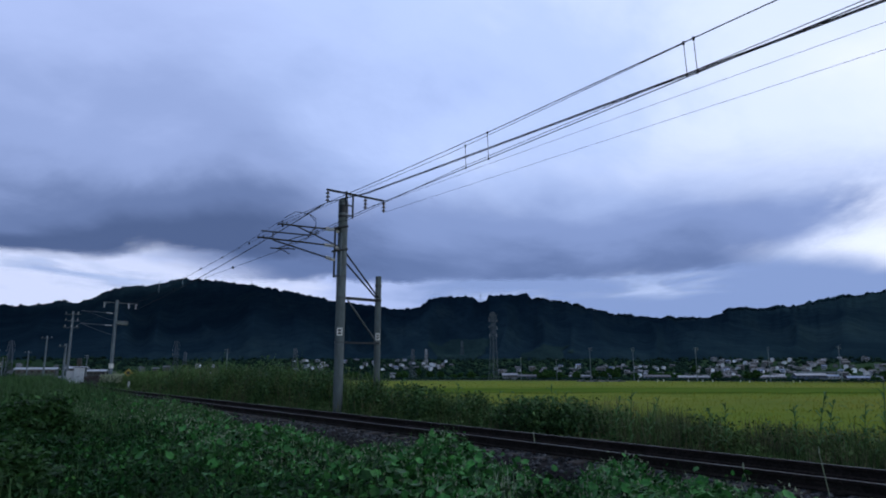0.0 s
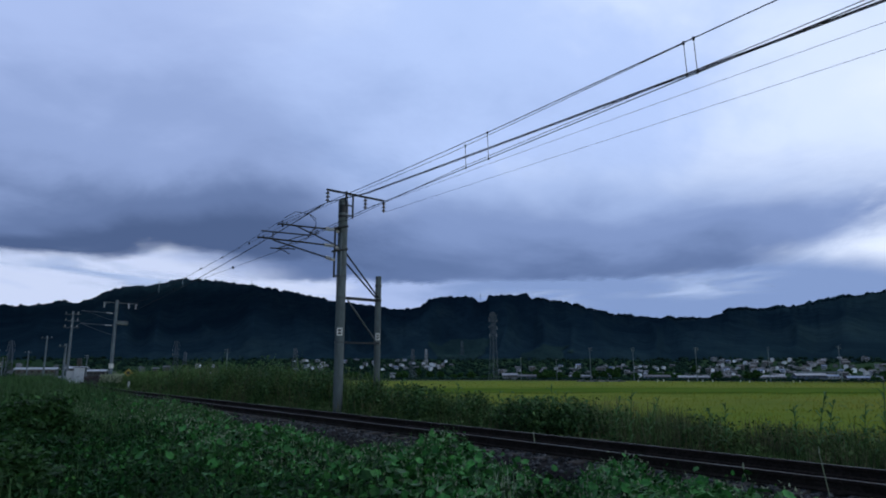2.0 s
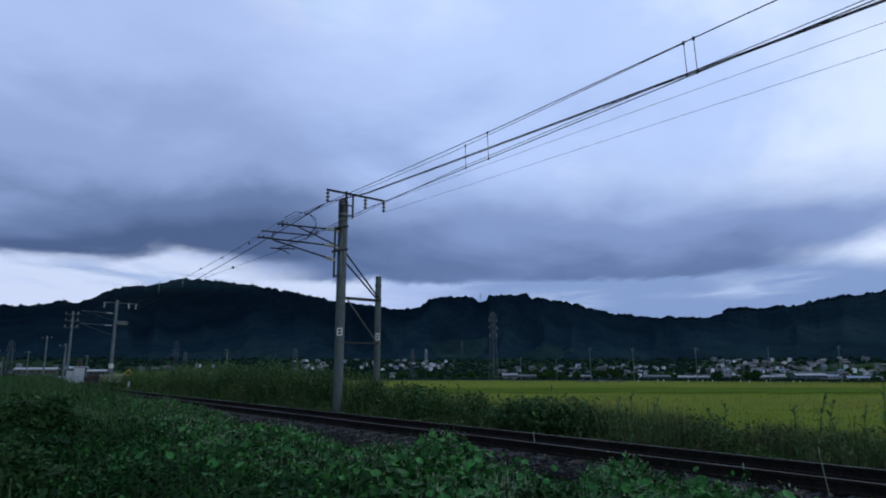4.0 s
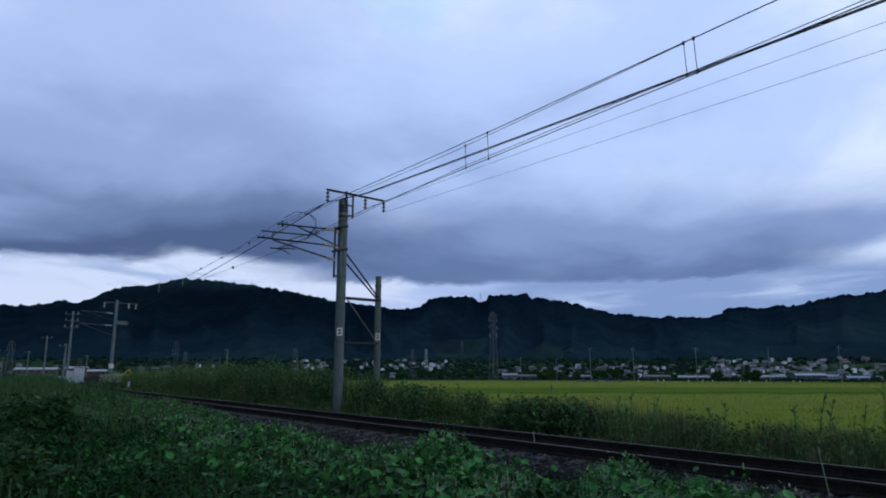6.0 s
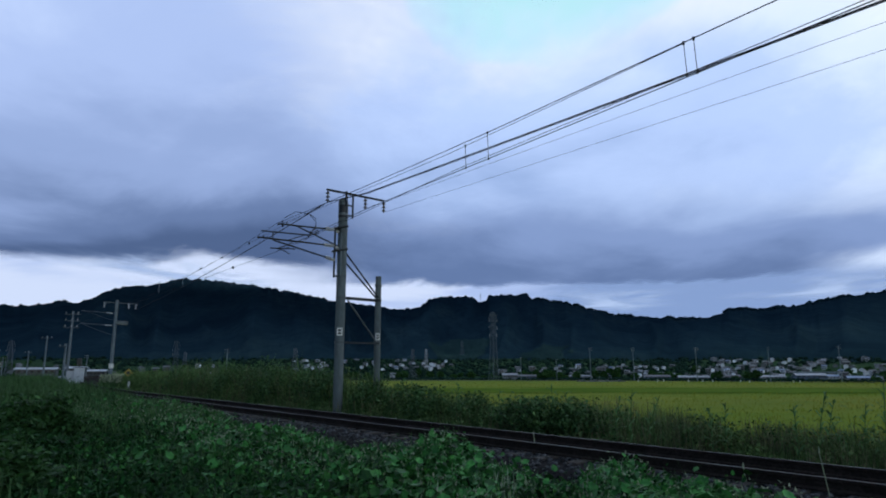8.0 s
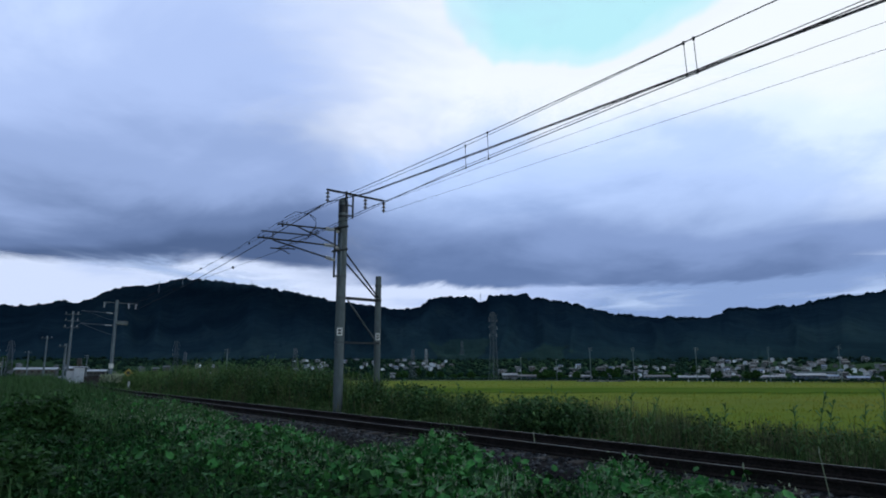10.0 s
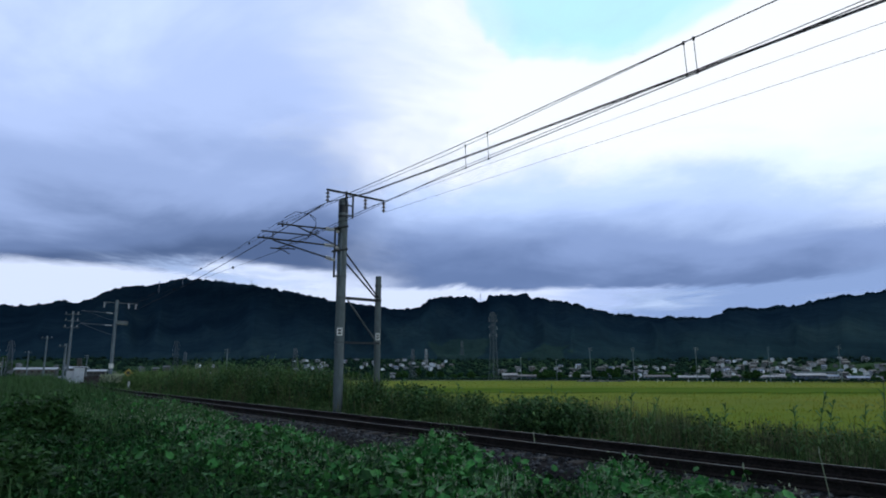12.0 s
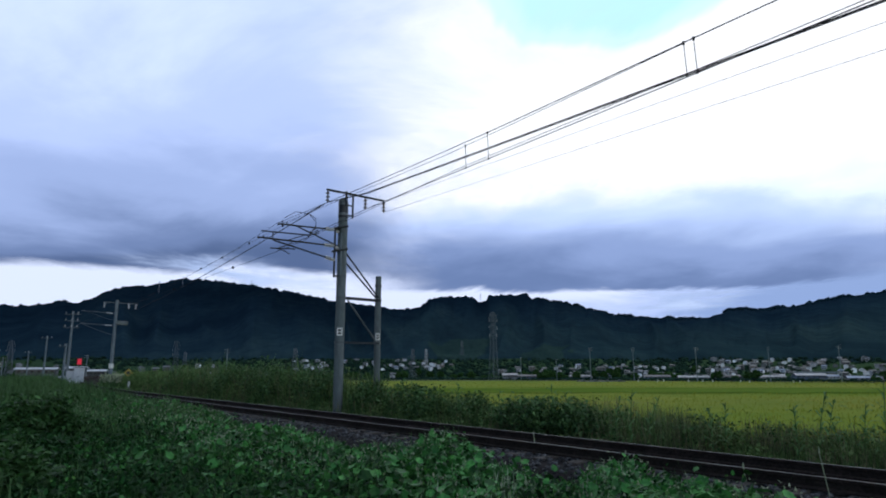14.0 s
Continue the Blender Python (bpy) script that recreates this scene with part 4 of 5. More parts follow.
def weed_shoots():
    """Pale young shoots and curled tendrils that stand above the leaves."""
    n = 3400
    s, d = rng.uniform(-1, 18, n), rng.uniform(4.2, 7.5, n)
    p = along(s, d)
    top = weed_top(s, d)
    ok = in_view(p) & (top > 0.15) & (np.hypot(p[:, 0], p[:, 1]) > 4.4) & (lumps(s, d, 1.3, 4.4) > 0.0)
    p, top = p[ok], top[ok]
    m = len(p)
    p[:, 2] = top * 0.7
    h = rng.uniform(0.08, 0.20, m)
    scatter("weed_shoots", BLADE_V, BLADE_F, p, np.stack((rng.uniform(0.008, 0.018, m), h * 1.4, h), -1), rng.uniform(0, 6.283, m), rng.normal(0, 0.3, m), SHOOT,
            "pale young shoots curling above the weeds", "weeds")


weed_shoots()


STRAW = surface("dry_grass_stem", (0.11, 0.115, 0.06), (0.22, 0.215, 0.12), 4, 0.85, bump=0, island=0.4, through_light=0.15, spec=0.0)


def verge_height(s):
    """Growth on the far side of the track, by the run along the line."""
    return np.interp(s, [-8, 0, 3.5, 6, 7.5, 9, 10.2, 12, 15, 18, 20, 24, 30, 40, 60, 90], [0.78, 0.72, 0.70, 0.70, 0.8, 0.92, 0.95, 0.9, 1.0, 1.15, 1.45, 1.75, 1.85, 1.75, 1.3, 1.0])


def far_verge():
    n = 130000
    s = -6 + 86 * rng.uniform(0, 1, n) ** 1.5
    d = DC + 1.75 + 3.9 * rng.uniform(0, 1, n)
    p = along(s, d)
    ok = in_view(p, 2)
    p, s, d = p[ok], s[ok], d[ok]
    m = len(p)
    h = verge_height(s) * (0.70 + 0.42 * lumps(s, d, 1.1, 8.0) + 0.2 * lumps(s, d, 3.4, 2.0)) * np.clip((d - DC - 2.25) / 1.0, 0.10, 1) * np.clip((DC + 6.3 - d) / 1.5, 0.4, 1)
    h = np.maximum(0.10, h) * rng.uniform(0.35, 1.25, m)
    w = 0.010 + 0.00055 * np.hypot(p[:, 0], p[:, 1])
    p[:, 2] = -0.12
    scatter("verge_grass", BLADE_V, BLADE_F, p, np.stack((w, h * 0.8, h), -1), rng.uniform(0, 6.283, m), rng.normal(0, 0.34, m), GRASS,
            "tall rank grass on the far side of the track", "grass")
    # leafy growth through it
    n = 20000
    s = -6 + 70 * rng.uniform(0, 1, n) ** 1.4
    d = DC + 2.0 + 3.2 * rng.uniform(0, 1, n)
    p = along(s, d)
    bush = verge_height(s) * np.clip((d - DC - 2.25) / 1.0, 0.10, 1) * (0.75 + 0.45 * lumps(s, d, 1.1, 4.0))
    ok = in_view(p, 2) & (rng.uniform(0, 1, n) < np.clip(0.25 + lumps(s, d, 0.8, 6.0) + (np.abs(s - 10.4) < 1.5) * 0.9 - (s < 8) * 0.25, 0.02, 1))
    p, bush = p[ok], bush[ok]
    m = len(p)
    p[:, 2] = np.maximum(0.1, bush) * rng.uniform(0.05, 1.0, m)
    scatter("verge_shrubs", LEAF_V, LEAF_F, p, rng.uniform(0.04, 0.10, m), rng.uniform(0, 6.283, m), rng.normal(-0.2, 0.6, m), DARK_GRASS,
            "dark leafy shrubs in the verge behind the track", "shrub", roll=rng.normal(0, 0.5, m))
    # dry pale stems among the green
    n = 30000
    s = -6 + 50 * rng.uniform(0, 1, n) ** 1.4
    d = DC + 1.9 + 3.4 * rng.uniform(0, 1, n)
    p = along(s, d)
    ok = in_view(p, 2) & (lumps(s, d, 1.2, 2.2) > -0.2) & (rng.uniform(0, 1, n) < np.where(s > 12, 0.22, 1))
    p, s, d = p[ok], s[ok], d[ok]
    m = len(p)
    h = verge_height(s) * np.clip((d - DC - 2.0) / 1.0, 0.18, 1) * rng.uniform(0.5, 1.2, m)
    w = 0.006 + 0.0004 * np.hypot(p[:, 0], p[:, 1])
    p[:, 2] = -0.1
    scatter("dry_grass", BLADE_V, BLADE_F, p, np.stack((w, h * 0.7, h), -1), rng.uniform(0, 6.283, m), rng.normal(0, 0.2, m), STRAW,
            "pale dry grass stems in the verge", "grass")
    # brighter weeds and vines over the grass
    n = 110000
    s = -6 + 60 * rng.uniform(0, 1, n) ** 1.4
    d = DC + 1.7 + 3.6 * rng.uniform(0, 1, n)
    p = along(s, d)
    tuft = verge_height(s) * np.clip((d - DC - 2.25) / 1.0, 0.10, 1) * (0.62 + 0.42 * lumps(s, d, 1.6, 9.0) + 0.15 * lumps(s, d, 5.0, 1.0))
    ok = in_view(p, 2) & (rng.uniform(0, 1, n) < np.clip(0.35 + 0.9 * lumps(s, d, 2.1, 3.0), 0.04, 1))
    p, tuft = p[ok], tuft[ok]
    m = len(p)
    p[:, 2] = np.maximum(0.08, tuft) * rng.uniform(0.25, 1.05, m) ** 0.7
    scatter("verge_weeds", LEAF_V, LEAF_F, p, rng.uniform(0.03, 0.075, m) + 0.0018 * np.hypot(p[:, 0], p[:, 1]), rng.uniform(0, 6.283, m), rng.normal(-0.1, 0.7, m), GRASS,
            "leafy green weeds and vines in the verge", "weeds", roll=rng.normal(0, 0.6, m))


far_verge()


def shrub(x, y, r, h, n, label, z=0.0, leaf=None):
    """A rounded bush of stems and many leaves with an uneven outline."""
    m = tagged(empty("bush", pose(x, y, z)), label, "bush", group="bushes")
    bm = bmesh.new()
    for k in range(9):
        a = k * 2.4
        rod(bm, (0.08 * math.cos(a), 0.08 * math.sin(a), -0.05), (r * 0.6 * math.cos(a), r * 0.6 * math.sin(a), h * (0.6 + 0.3 * ((k * 37) % 10) / 10)), 0.018, 0.006, 5)
    part("woody_stem", bm, DARK_GRASS, m, "thin branching woody stem")
    u = rng.normal(size=(n, 3))
    u /= np.linalg.norm(u, axis=1)[:, None]
    f = 1 + 0.25 * np.sin(u[:, 0] * 5 + x) * np.cos(u[:, 1] * 6 + y) + 0.15 * np.sin(u[:, 2] * 9)
    p = u * (rng.uniform(0.35, 1, n) ** 0.5 * f)[:, None] * np.array((r, r, h * 0.55)) + np.array((0, 0, h * 0.5))
    p = p[p[:, 2] > 0.03]
    k = len(p)
    ob = scatter("crown", LEAF_V, LEAF_F, p, rng.uniform(0.06, 0.13, k), rng.uniform(0, 6.283, k), rng.normal(-0.2, 0.6, k), leaf or BUSH_LEAF, "dense small dark leaves", "", roll=rng.normal(0, 0.5, k))
    ob.parent = m
    del ob["kind"]
    return m


shrub(-7.8, 12.6, 0.8, 1.02, 4200, "dark rounded bush in the rank grass")
shrub(-9.0, 13.4, 0.7, 0.8, 2200, "dark rounded bush in the rank grass")
shrub(-5.5, 7.9, 0.75, 0.62, 3600, "low dark bush at the edge of the meadow")
shrub(-6.6, 9.4, 0.8, 0.66, 3200, "low dark bush at the edge of the meadow")
shrub(*spot(10.3, DC + 2.9).xy, 0.75, 0.95, 2600, "dark leafy bush behind the rails", -0.1, VERGE_LEAF)
shrub(*spot(9.4, DC + 3.0).xy, 0.6, 0.80, 1800, "dark leafy bush behind the rails", -0.1, VERGE_LEAF)
shrub(*spot(11.4, DC + 3.3).xy, 0.7, 0.90, 2400, "dark leafy bush behind the rails", -0.1, VERGE_LEAF)


for run, across, r, h, n in ((13.6, 3.6, 0.6, 0.95, 1500), (15.2, 3.3, 0.7, 1.1, 1900), (16.9, 3.8, 0.75, 1.15, 2000), (18.4, 3.3, 0.6, 1.2, 1700), (21.2, 3.4, 0.8, 1.5, 2300),
                             (23.0, 3.8, 0.9, 1.7, 2500), (25.2, 3.3, 0.9, 1.7, 2400), (27.6, 3.7, 1.0, 1.9, 2500), (30.5, 3.4, 1.0, 1.8, 2200), (34.0, 3.8, 1.2, 1.9, 2200), (38.5, 3.5, 1.2, 1.7, 1800),
                             (7.0, 3.6, 0.5, 0.55, 900), (2.4, 3.5, 0.5, 0.6, 900)):
    shrub(*spot(run, DC + across).xy, r, h, n, "leafy green bush grown through the verge grass", -0.1, VERGE_LEAF)


def tall_weed(x, y, h, seed, label):
    """A single tall weed: a stalk, long drooping leaves, a thin plume."""
    r = random.Random(seed)
    m = tagged(empty("tall_weed", pose(x, y, -0.1, 0, 0, r.uniform(0, 360))), label, "weed", group="tall weeds")
    lean = r.uniform(-0.3, 0.3)
    pts = [(lean * f * f * h, 0.04 * f * h, f * h) for f in (0, 0.3, 0.6, 0.85, 1.0)]
    part("stalk", tube(pts, 0.006, 5), VERGE_LEAF, m)
    for k in range(15):
        f = 0.22 + 0.76 * k / 15
        bm = bmesh.new()
        a = k * 2.4 + r.uniform(-0.4, 0.4)
        L = h * r.uniform(0.30, 0.46) * (1.15 - 0.5 * f)
        base = Vector((lean * f * f * h, 0.04 * f * h, f * h))
        out = Vector((math.cos(a), math.sin(a), 0))
        side = Vector((-out.y, out.x, 0)) * 0.026
        prev = None
        for t in (0, 0.35, 0.7, 1.0):
            c = base + out * L * t * 0.72 + Vector((0, 0, L * (0.95 * t - 0.85 * t * t)))
            wv = side * (1 - t) * (0.5 + 1.5 * t) + side * 0.05
            row = (bm.verts.new(c - wv), bm.verts.new(c + wv + Vector((0, 0, 0.004))))
            if prev:
                bm.faces.new((prev[0], prev[1], row[1], row[0]))
            prev = row
        part("leaf", bm, VERGE_LEAF, m)
    return m


for k, (px, dist, h) in enumerate(((14.6, 13.6, 1.15), (16.0, 13.2, 1.3), (17.2, 13.4, 1.15), (22.4, 12.2, 1.0), (23.3, 12.4, 1.1), (28.3, 11.4, 1.1), (29.6, 11.2, 1.35), (30.3, 11.6, 1.2), (31.2, 11.3, 1.0), (32.6, 11.0, 1.15), (33.9, 10.6, 1.5), (34.6, 10.8, 1.4), (35.2, 10.4, 1.3),
                                   (1.5, 17.5, 1.35), (4.8, 16.8, 1.2), (-2.0, 20.5, 1.1), (9.6, 15.2, 1.35), (11.3, 14.8, 1.2))):
    tall_weed(dist * math.tan(radians(px)), dist, h, k, "tall weed with drooping leaves rising above the verge")


def plume_grass(x, y, h, n):
    """A clump of pale plumed grass."""
    m = tagged(empty("plume_grass", pose(x, y, 0)), "clump of plume grass with pale heads beside the marker board", "grass clump")
    for name, count, mat, tv, tf, lo, hi, wide in (("blades", n, VERGE_LEAF, BLADE_V, BLADE_F, 0.5, 0.9, 0.035), ("plumes", n // 2, SEED, EAR_V, EAR_F, 0.3, 0.5, 0.16)):
        a, r = rng.uniform(0, 6.283, count), 0.75 * np.sqrt(rng.uniform(0, 1, count))
        p = np.stack((r * np.cos(a), r * np.sin(a), np.zeros(count) if name == "blades" else h * rng.uniform(0.35, 0.75, count)), -1)
        L = h * rng.uniform(lo, hi, count)
        ob = scatter(name, tv, tf, p, np.stack((np.full(count, wide), L * 0.6, L), -1), rng.uniform(0, 6.283, count), rng.normal(0, 0.3, count), mat, "pale feathery seed plumes" if name == "plumes" else "", "")
        ob.parent = m
        del ob["kind"]


plume_grass(-25.4, 49.3, 1.25, 200)


# ---- rice fields ----
def rice_fields():
    # (near edge, far edge, ripe?) straight ahead in metres
    plots = ((13.0, 34.0, RICE), (35.2, 42.5, RICE_GREEN), (43.5, 62.0, RICE), (63.5, 92.0, RICE_GREEN), (94.0, 150.0, RICE), (154.0, 240.0, RICE_GREEN), (246.0, 380.0, RICE_GREEN))
    for i, (y0, y1, mat) in enumerate(plots):
        field = bmesh.new()
        ny, nx = 26, 60
        rows = []
        for j in range(ny + 1):
            y = y0 + (y1 - y0) * j / ny
            left = (DC + 5.0 - N.y * y) / N.x if y < 40 else (DC + 5.0 - N.y * 40) / N.x - (y - 40) * 0.42
            right = y * 0.85 + 8
            row = []
            for k in range(nx + 1):
                x = left + (right - left) * k / nx
                edge = min(j, ny - j, 1) * min(k, nx - k, 1)
                row.append(bm_vert(field, x, y, land(x, y) - 0.25 + (0.55 + 0.06 * noise.noise((x * 0.5, y * 0.5, i)) if edge else -0.1)))
            rows.append(row)
        for a, b in zip(rows, rows[1:]):
            for k in range(nx):
                field.faces.new((a[k], a[k + 1], b[k + 1], b[k]))
        tagged(part("rice_field", field, mat, smooth=True), "yellow-green field of ripening rice" if mat is RICE else "greener field of rice not yet ripe", "field", group="rice fields", kind="structure")
    # bunds between the plots
    for y0, h in ((34.6, 0.20), (43.0, 0.22), (62.7, 0.3), (93.0, 0.3), (152.0, 0.35), (243.0, 0.5)):
        bm = bmesh.new()
        for k in range(40):
            x = -0.25 * y0 + k * y0 * 1.15 / 40
            box(bm, (y0 * 1.15 / 40 + 0.01, 0.9 + y0 * 0.006, 0.5), (x, y0, land(x, y0) - 0.25 + h), bevel=0.0)
        tagged(part("field_bund", bm, BUND), "low grassy bund between the rice plots", "bank", group="field bunds", kind="structure")
    # ears and leaf tips of the nearest plots
    n = 60000
    y = 13 + 47 * rng.uniform(0, 1, n) ** 1.5
    x = rng.uniform(-0.55, 0.85, n) * y
    d = N.x * x + N.y * y
    ok = (d > DC + 5.3) & (np.abs(y - 34.6) > 0.8) & ~((y > 35) & (y < 43))
    x, y = x[ok], y[ok]
    m = len(x)
    z = 0.22 + rng.uniform(-0.05, 0.1, m)
    w = 0.009 + 0.0004 * y
    scatter("rice_ears", BLADE_V, BLADE_F, np.stack((x, y, z), -1), np.stack((w, rng.uniform(0.12, 0.3, m), rng.uniform(0.06, 0.14, m)), -1), rng.uniform(0, 6.283, m), rng.normal(0, 0.35, m), RICE_EAR,
            "nodding ears of ripening rice", "crop")


def bm_vert(bm, x, y, z):
    return bm.verts.new((x, y, z))


rice_fields()


# ---- ballast stones ----
def ballast_stones():
    n = 15000
    s = -5 + 42 * rng.uniform(0, 1, n) ** 1.1
    d = DC + rng.uniform(-2.5, 1.9, n)
    p = along(s, d)
    off = d - DC
    z = np.interp(off, [-2.5, -2.3, -1.55, -0.9, 0.9, 1.55, 2.3], [-0.06, -0.05, 0.20, 0.22, 0.22, 0.20, -0.1])
    p[:, 2] = z - 0.005
    p = p[in_view(p)]
    m = len(p)
    scatter("ballast_stones", CLUMP_V * np.array((0.7, 0.6, 0.6)), CLUMP_F, p, rng.uniform(0.035, 0.085, m), rng.uniform(0, 6.283, m), rng.uniform(-0.9, 0.9, m), STONE,
            "loose grey-brown crushed stones", "ballast")


ballast_stones()


def left_plot():
    bm = bmesh.new()
    rows = []
    for j in range(9):
        y = 74 + 30 * j / 8
        rows.append([bm.verts.new((x * y / 74, y, land(x * y / 74, y) + 0.35 + 0.06 * noise.noise((x, y, 3)))) for x in [-44 + 16 * i / 16 for i in range(17)]])
    for a, b in zip(rows, rows[1:]):
        for k in range(16):
            bm.faces.new((a[k], a[k + 1], b[k + 1], b[k]))
    tagged(part("rice_field", bm, RICE, smooth=True), "small yellow-green rice plot beyond the crossing", "field", group="rice fields", kind="structure")


left_plot()


def dry_stalk(top, foot, r):
    """A pale dead stem leaning over the ballast."""
    a, b = Vector(top), Vector(foot)
    ground = b + (b - a) * (b.z + 0.05) / max(0.01, a.z - b.z)
    m = tagged(empty("dry_stalk", Matrix.Translation(ground)), "pale dry weed stem leaning beside the rail", "weed", group="dry stalks")
    part("stem", tube([Vector((0, 0, 0)), (a - ground) * 0.5 + Vector((0.01, 0, 0)), a - ground], r, 6), SEED, m)
    part("seed_head", rod(bmesh.new(), a - ground, (a - ground) * 1.1 + Vector((0.01, 0, 0)), r * 1.8, r * 0.6, 6), SEED, m)


dry_stalk((4.223, 7.4, 0.70), (4.266, 7.4, 0.34), 0.006)
dry_stalk((3.763, 8.3, 0.42), (3.778, 8.3, 0.276), 0.007)
dry_stalk((1.599, 11.6, 0.49), (1.614, 11.6, 0.318), 0.008)
# ---- woods on the hills ----
# crest trees take the same painted-in haze blue as the slopes
CONIFER = surface("hazy_conifer_crowns", (0.007, 0.018, 0.022), (0.015, 0.032, 0.036), 0.011, 0.95, bump=0, big=0.6, c2=(0.007, 0.020, 0.027), island=0.12, spec=0.0)
ROOF_DARK = surface("dark_roof_tile", (0.035, 0.037, 0.042), (0.075, 0.08, 0.09), 1.5, 0.6, bump=0.2, vary=0.4)
ROOF_BLUE = surface("blue_metal_roof", (0.05, 0.085, 0.16), (0.09, 0.13, 0.22), 1.0, 0.45, bump=0.1, vary=0.3)
ROOF_GREY = surface("grey_metal_roof", (0.11, 0.12, 0.14), (0.22, 0.23, 0.26), 0.8, 0.5, bump=0.1, vary=0.3)
WALL_PALE = surface("pale_render", (0.34, 0.37, 0.42), (0.68, 0.71, 0.76), 0.8, 0.8, bump=0.1, vary=0.6)
WALL_TAN = surface("tan_render", (0.075, 0.085, 0.095), (0.135, 0.15, 0.165), 0.8, 0.8, bump=0.1, vary=0.3)
WINDOW = surface("dark_glass", (0.02, 0.025, 0.03), (0.04, 0.045, 0.055), 2, 0.12, bump=0)
BARK = surface("bark", (0.04, 0.03, 0.022), (0.09, 0.07, 0.05), 8, 0.9, bump=0.5)


def woods():
    n = 15000
    az = rng.uniform(-40, 40, n)
    t = 0.9 * rng.uniform(0, 1, n) ** 1.6
    crest = rng.uniform(0, 1, n) < 0.4
    t = np.where(crest, rng.uniform(0.97, 1.01, n), t)
    r = R_FOOT + 60 + (R_TOP - R_FOOT - 60) * t
    p = np.array([(q * math.sin(radians(a)), q * math.cos(radians(a)), hill_height(a, q) - 2.0) for a, q in zip(az, r)])
    keep = crest & ((az > -3) | (rng.uniform(0, 1, n) < 0.15))
    p, crest, az = p[keep], crest[keep], az[keep]
    m = len(p)
    group = np.array([0.5 + 0.9 * noise.noise((a * 1.3, 0, 4.4)) + 0.5 * noise.noise((a * 4.0, 0, 1.4)) for a in az]).clip(0, 1)
    h = np.where(crest, np.where(az > 8, 3.5 + 8 * group * rng.uniform(0.4, 1, m), np.where(az < -3, rng.uniform(1.5, 3.2, m), rng.uniform(1.2, 2.6, m))), rng.uniform(3, 5.5, m))
    w = h * rng.uniform(0.6, 1.1, m) * np.where(az < 8, 2.4, 1.1)
    scatter("hill_woods", CLUMP_V, CLUMP_F, p, np.stack((w, w, h), -1), rng.uniform(0, 6.283, m), rng.normal(0, 0.08, m), CONIFER, "dark mixed woods covering the hills", "trees", smooth=True)


woods()


# ---- houses of the town ----
def gable(bm, w, d, z0, z1, over=0.4, axis=0):
    """A gabled roof slab with thickness."""
    if axis:
        w, d = d, w
    hw, hd = w / 2 + over, d / 2 + over
    t = 0.22
    vs = []
    for x in (-hw, hw):
        for y, z in ((-hd, z0), (0, z1), (hd, z0), (hd, z0 - t), (0, z1 - t), (-hd, z0 - t)):
            vs.append(bm.verts.new((x, y, z) if not axis else (-y, x, z)))
    a, b = vs[:6], vs[6:]
    bm.faces.new(a)
    bm.faces.new(b[::-1])
    for k in range(6):
        bm.faces.new((a[k], b[k], b[(k + 1) % 6], a[(k + 1) % 6]))
    bmesh.ops.recalc_face_normals(bm, faces=bm.faces)
    return bm


def house(w, d, storeys, wall_mat, roof_mat, label):
    m = tagged(empty("house"), label, "house", group="houses of the town")
    e = 2.5 * storeys
    top = e + d * 0.26
    bm = bmesh.new()
    box(bm, (w, d, e + 1.5), (0, 0, e / 2 - 0.75))
    a = [bm.verts.new(v) for v in ((-w / 2, -d / 2, e), (-w / 2, d / 2, e), (-w / 2, 0, top - 0.25), (w / 2, -d / 2, e), (w / 2, d / 2, e), (w / 2, 0, top - 0.25))]
    bm.faces.new(a[:3])
    bm.faces.new(a[3:][::-1])
    part("wall", bm, wall_mat, m)
    part("roof", gable(bmesh.new(), w, d, e - 0.05, top), roof_mat, m)
    for s in range(storeys):
        for k in range(3):
            x = (k - 1) * w * 0.3
            wd = 1.7 if k != 1 else 1.1
            part("window", box(bmesh.new(), (wd, 0.08, 1.3), (x, -d / 2 - 0.01, 2.5 * s + 1.4)), WINDOW, m)
    if storeys == 2:
        part("lean_to_roof", box(bmesh.new(), (w * 0.8, 1.6, 0.18), (0, -d / 2 - 0.7, 2.75), pose(0, 0, 0, 14, 0, 0)), roof_mat, m)
    return m


def shed(w, d, h, wall_mat, roof_mat, label, doors=3):
    m = tagged(empty("warehouse"), label, "building", group="sheds and workshops")
    part("wall", box(bmesh.new(), (w, d, h + 1.5), (0, 0, h / 2 - 0.75)), wall_mat, m)
    part("roof", gable(bmesh.new(), w, d, h, h + d * 0.12, 0.5), roof_mat, m)
    for k in range(doors):
        part("shutter_door", box(bmesh.new(), (w / doors * 0.6, 0.1, h * 0.66), ((k + 0.5) * w / doors - w / 2, -d / 2 - 0.02, h * 0.33)), ROOF_DARK if k % 2 else ROOF_GREY, m)
    for k in range(doors * 2):
        part("window", box(bmesh.new(), (w / doors * 0.22, 0.08, 0.8), ((k + 0.5) * w / doors / 2 - w / 2, -d / 2 - 0.02, h * 0.84)), WINDOW, m)
    return m


WHITE_ROOF = surface("white_metal_roof", (0.30, 0.32, 0.35), (0.42, 0.44, 0.47), 0.8, 0.45, bump=0.05)


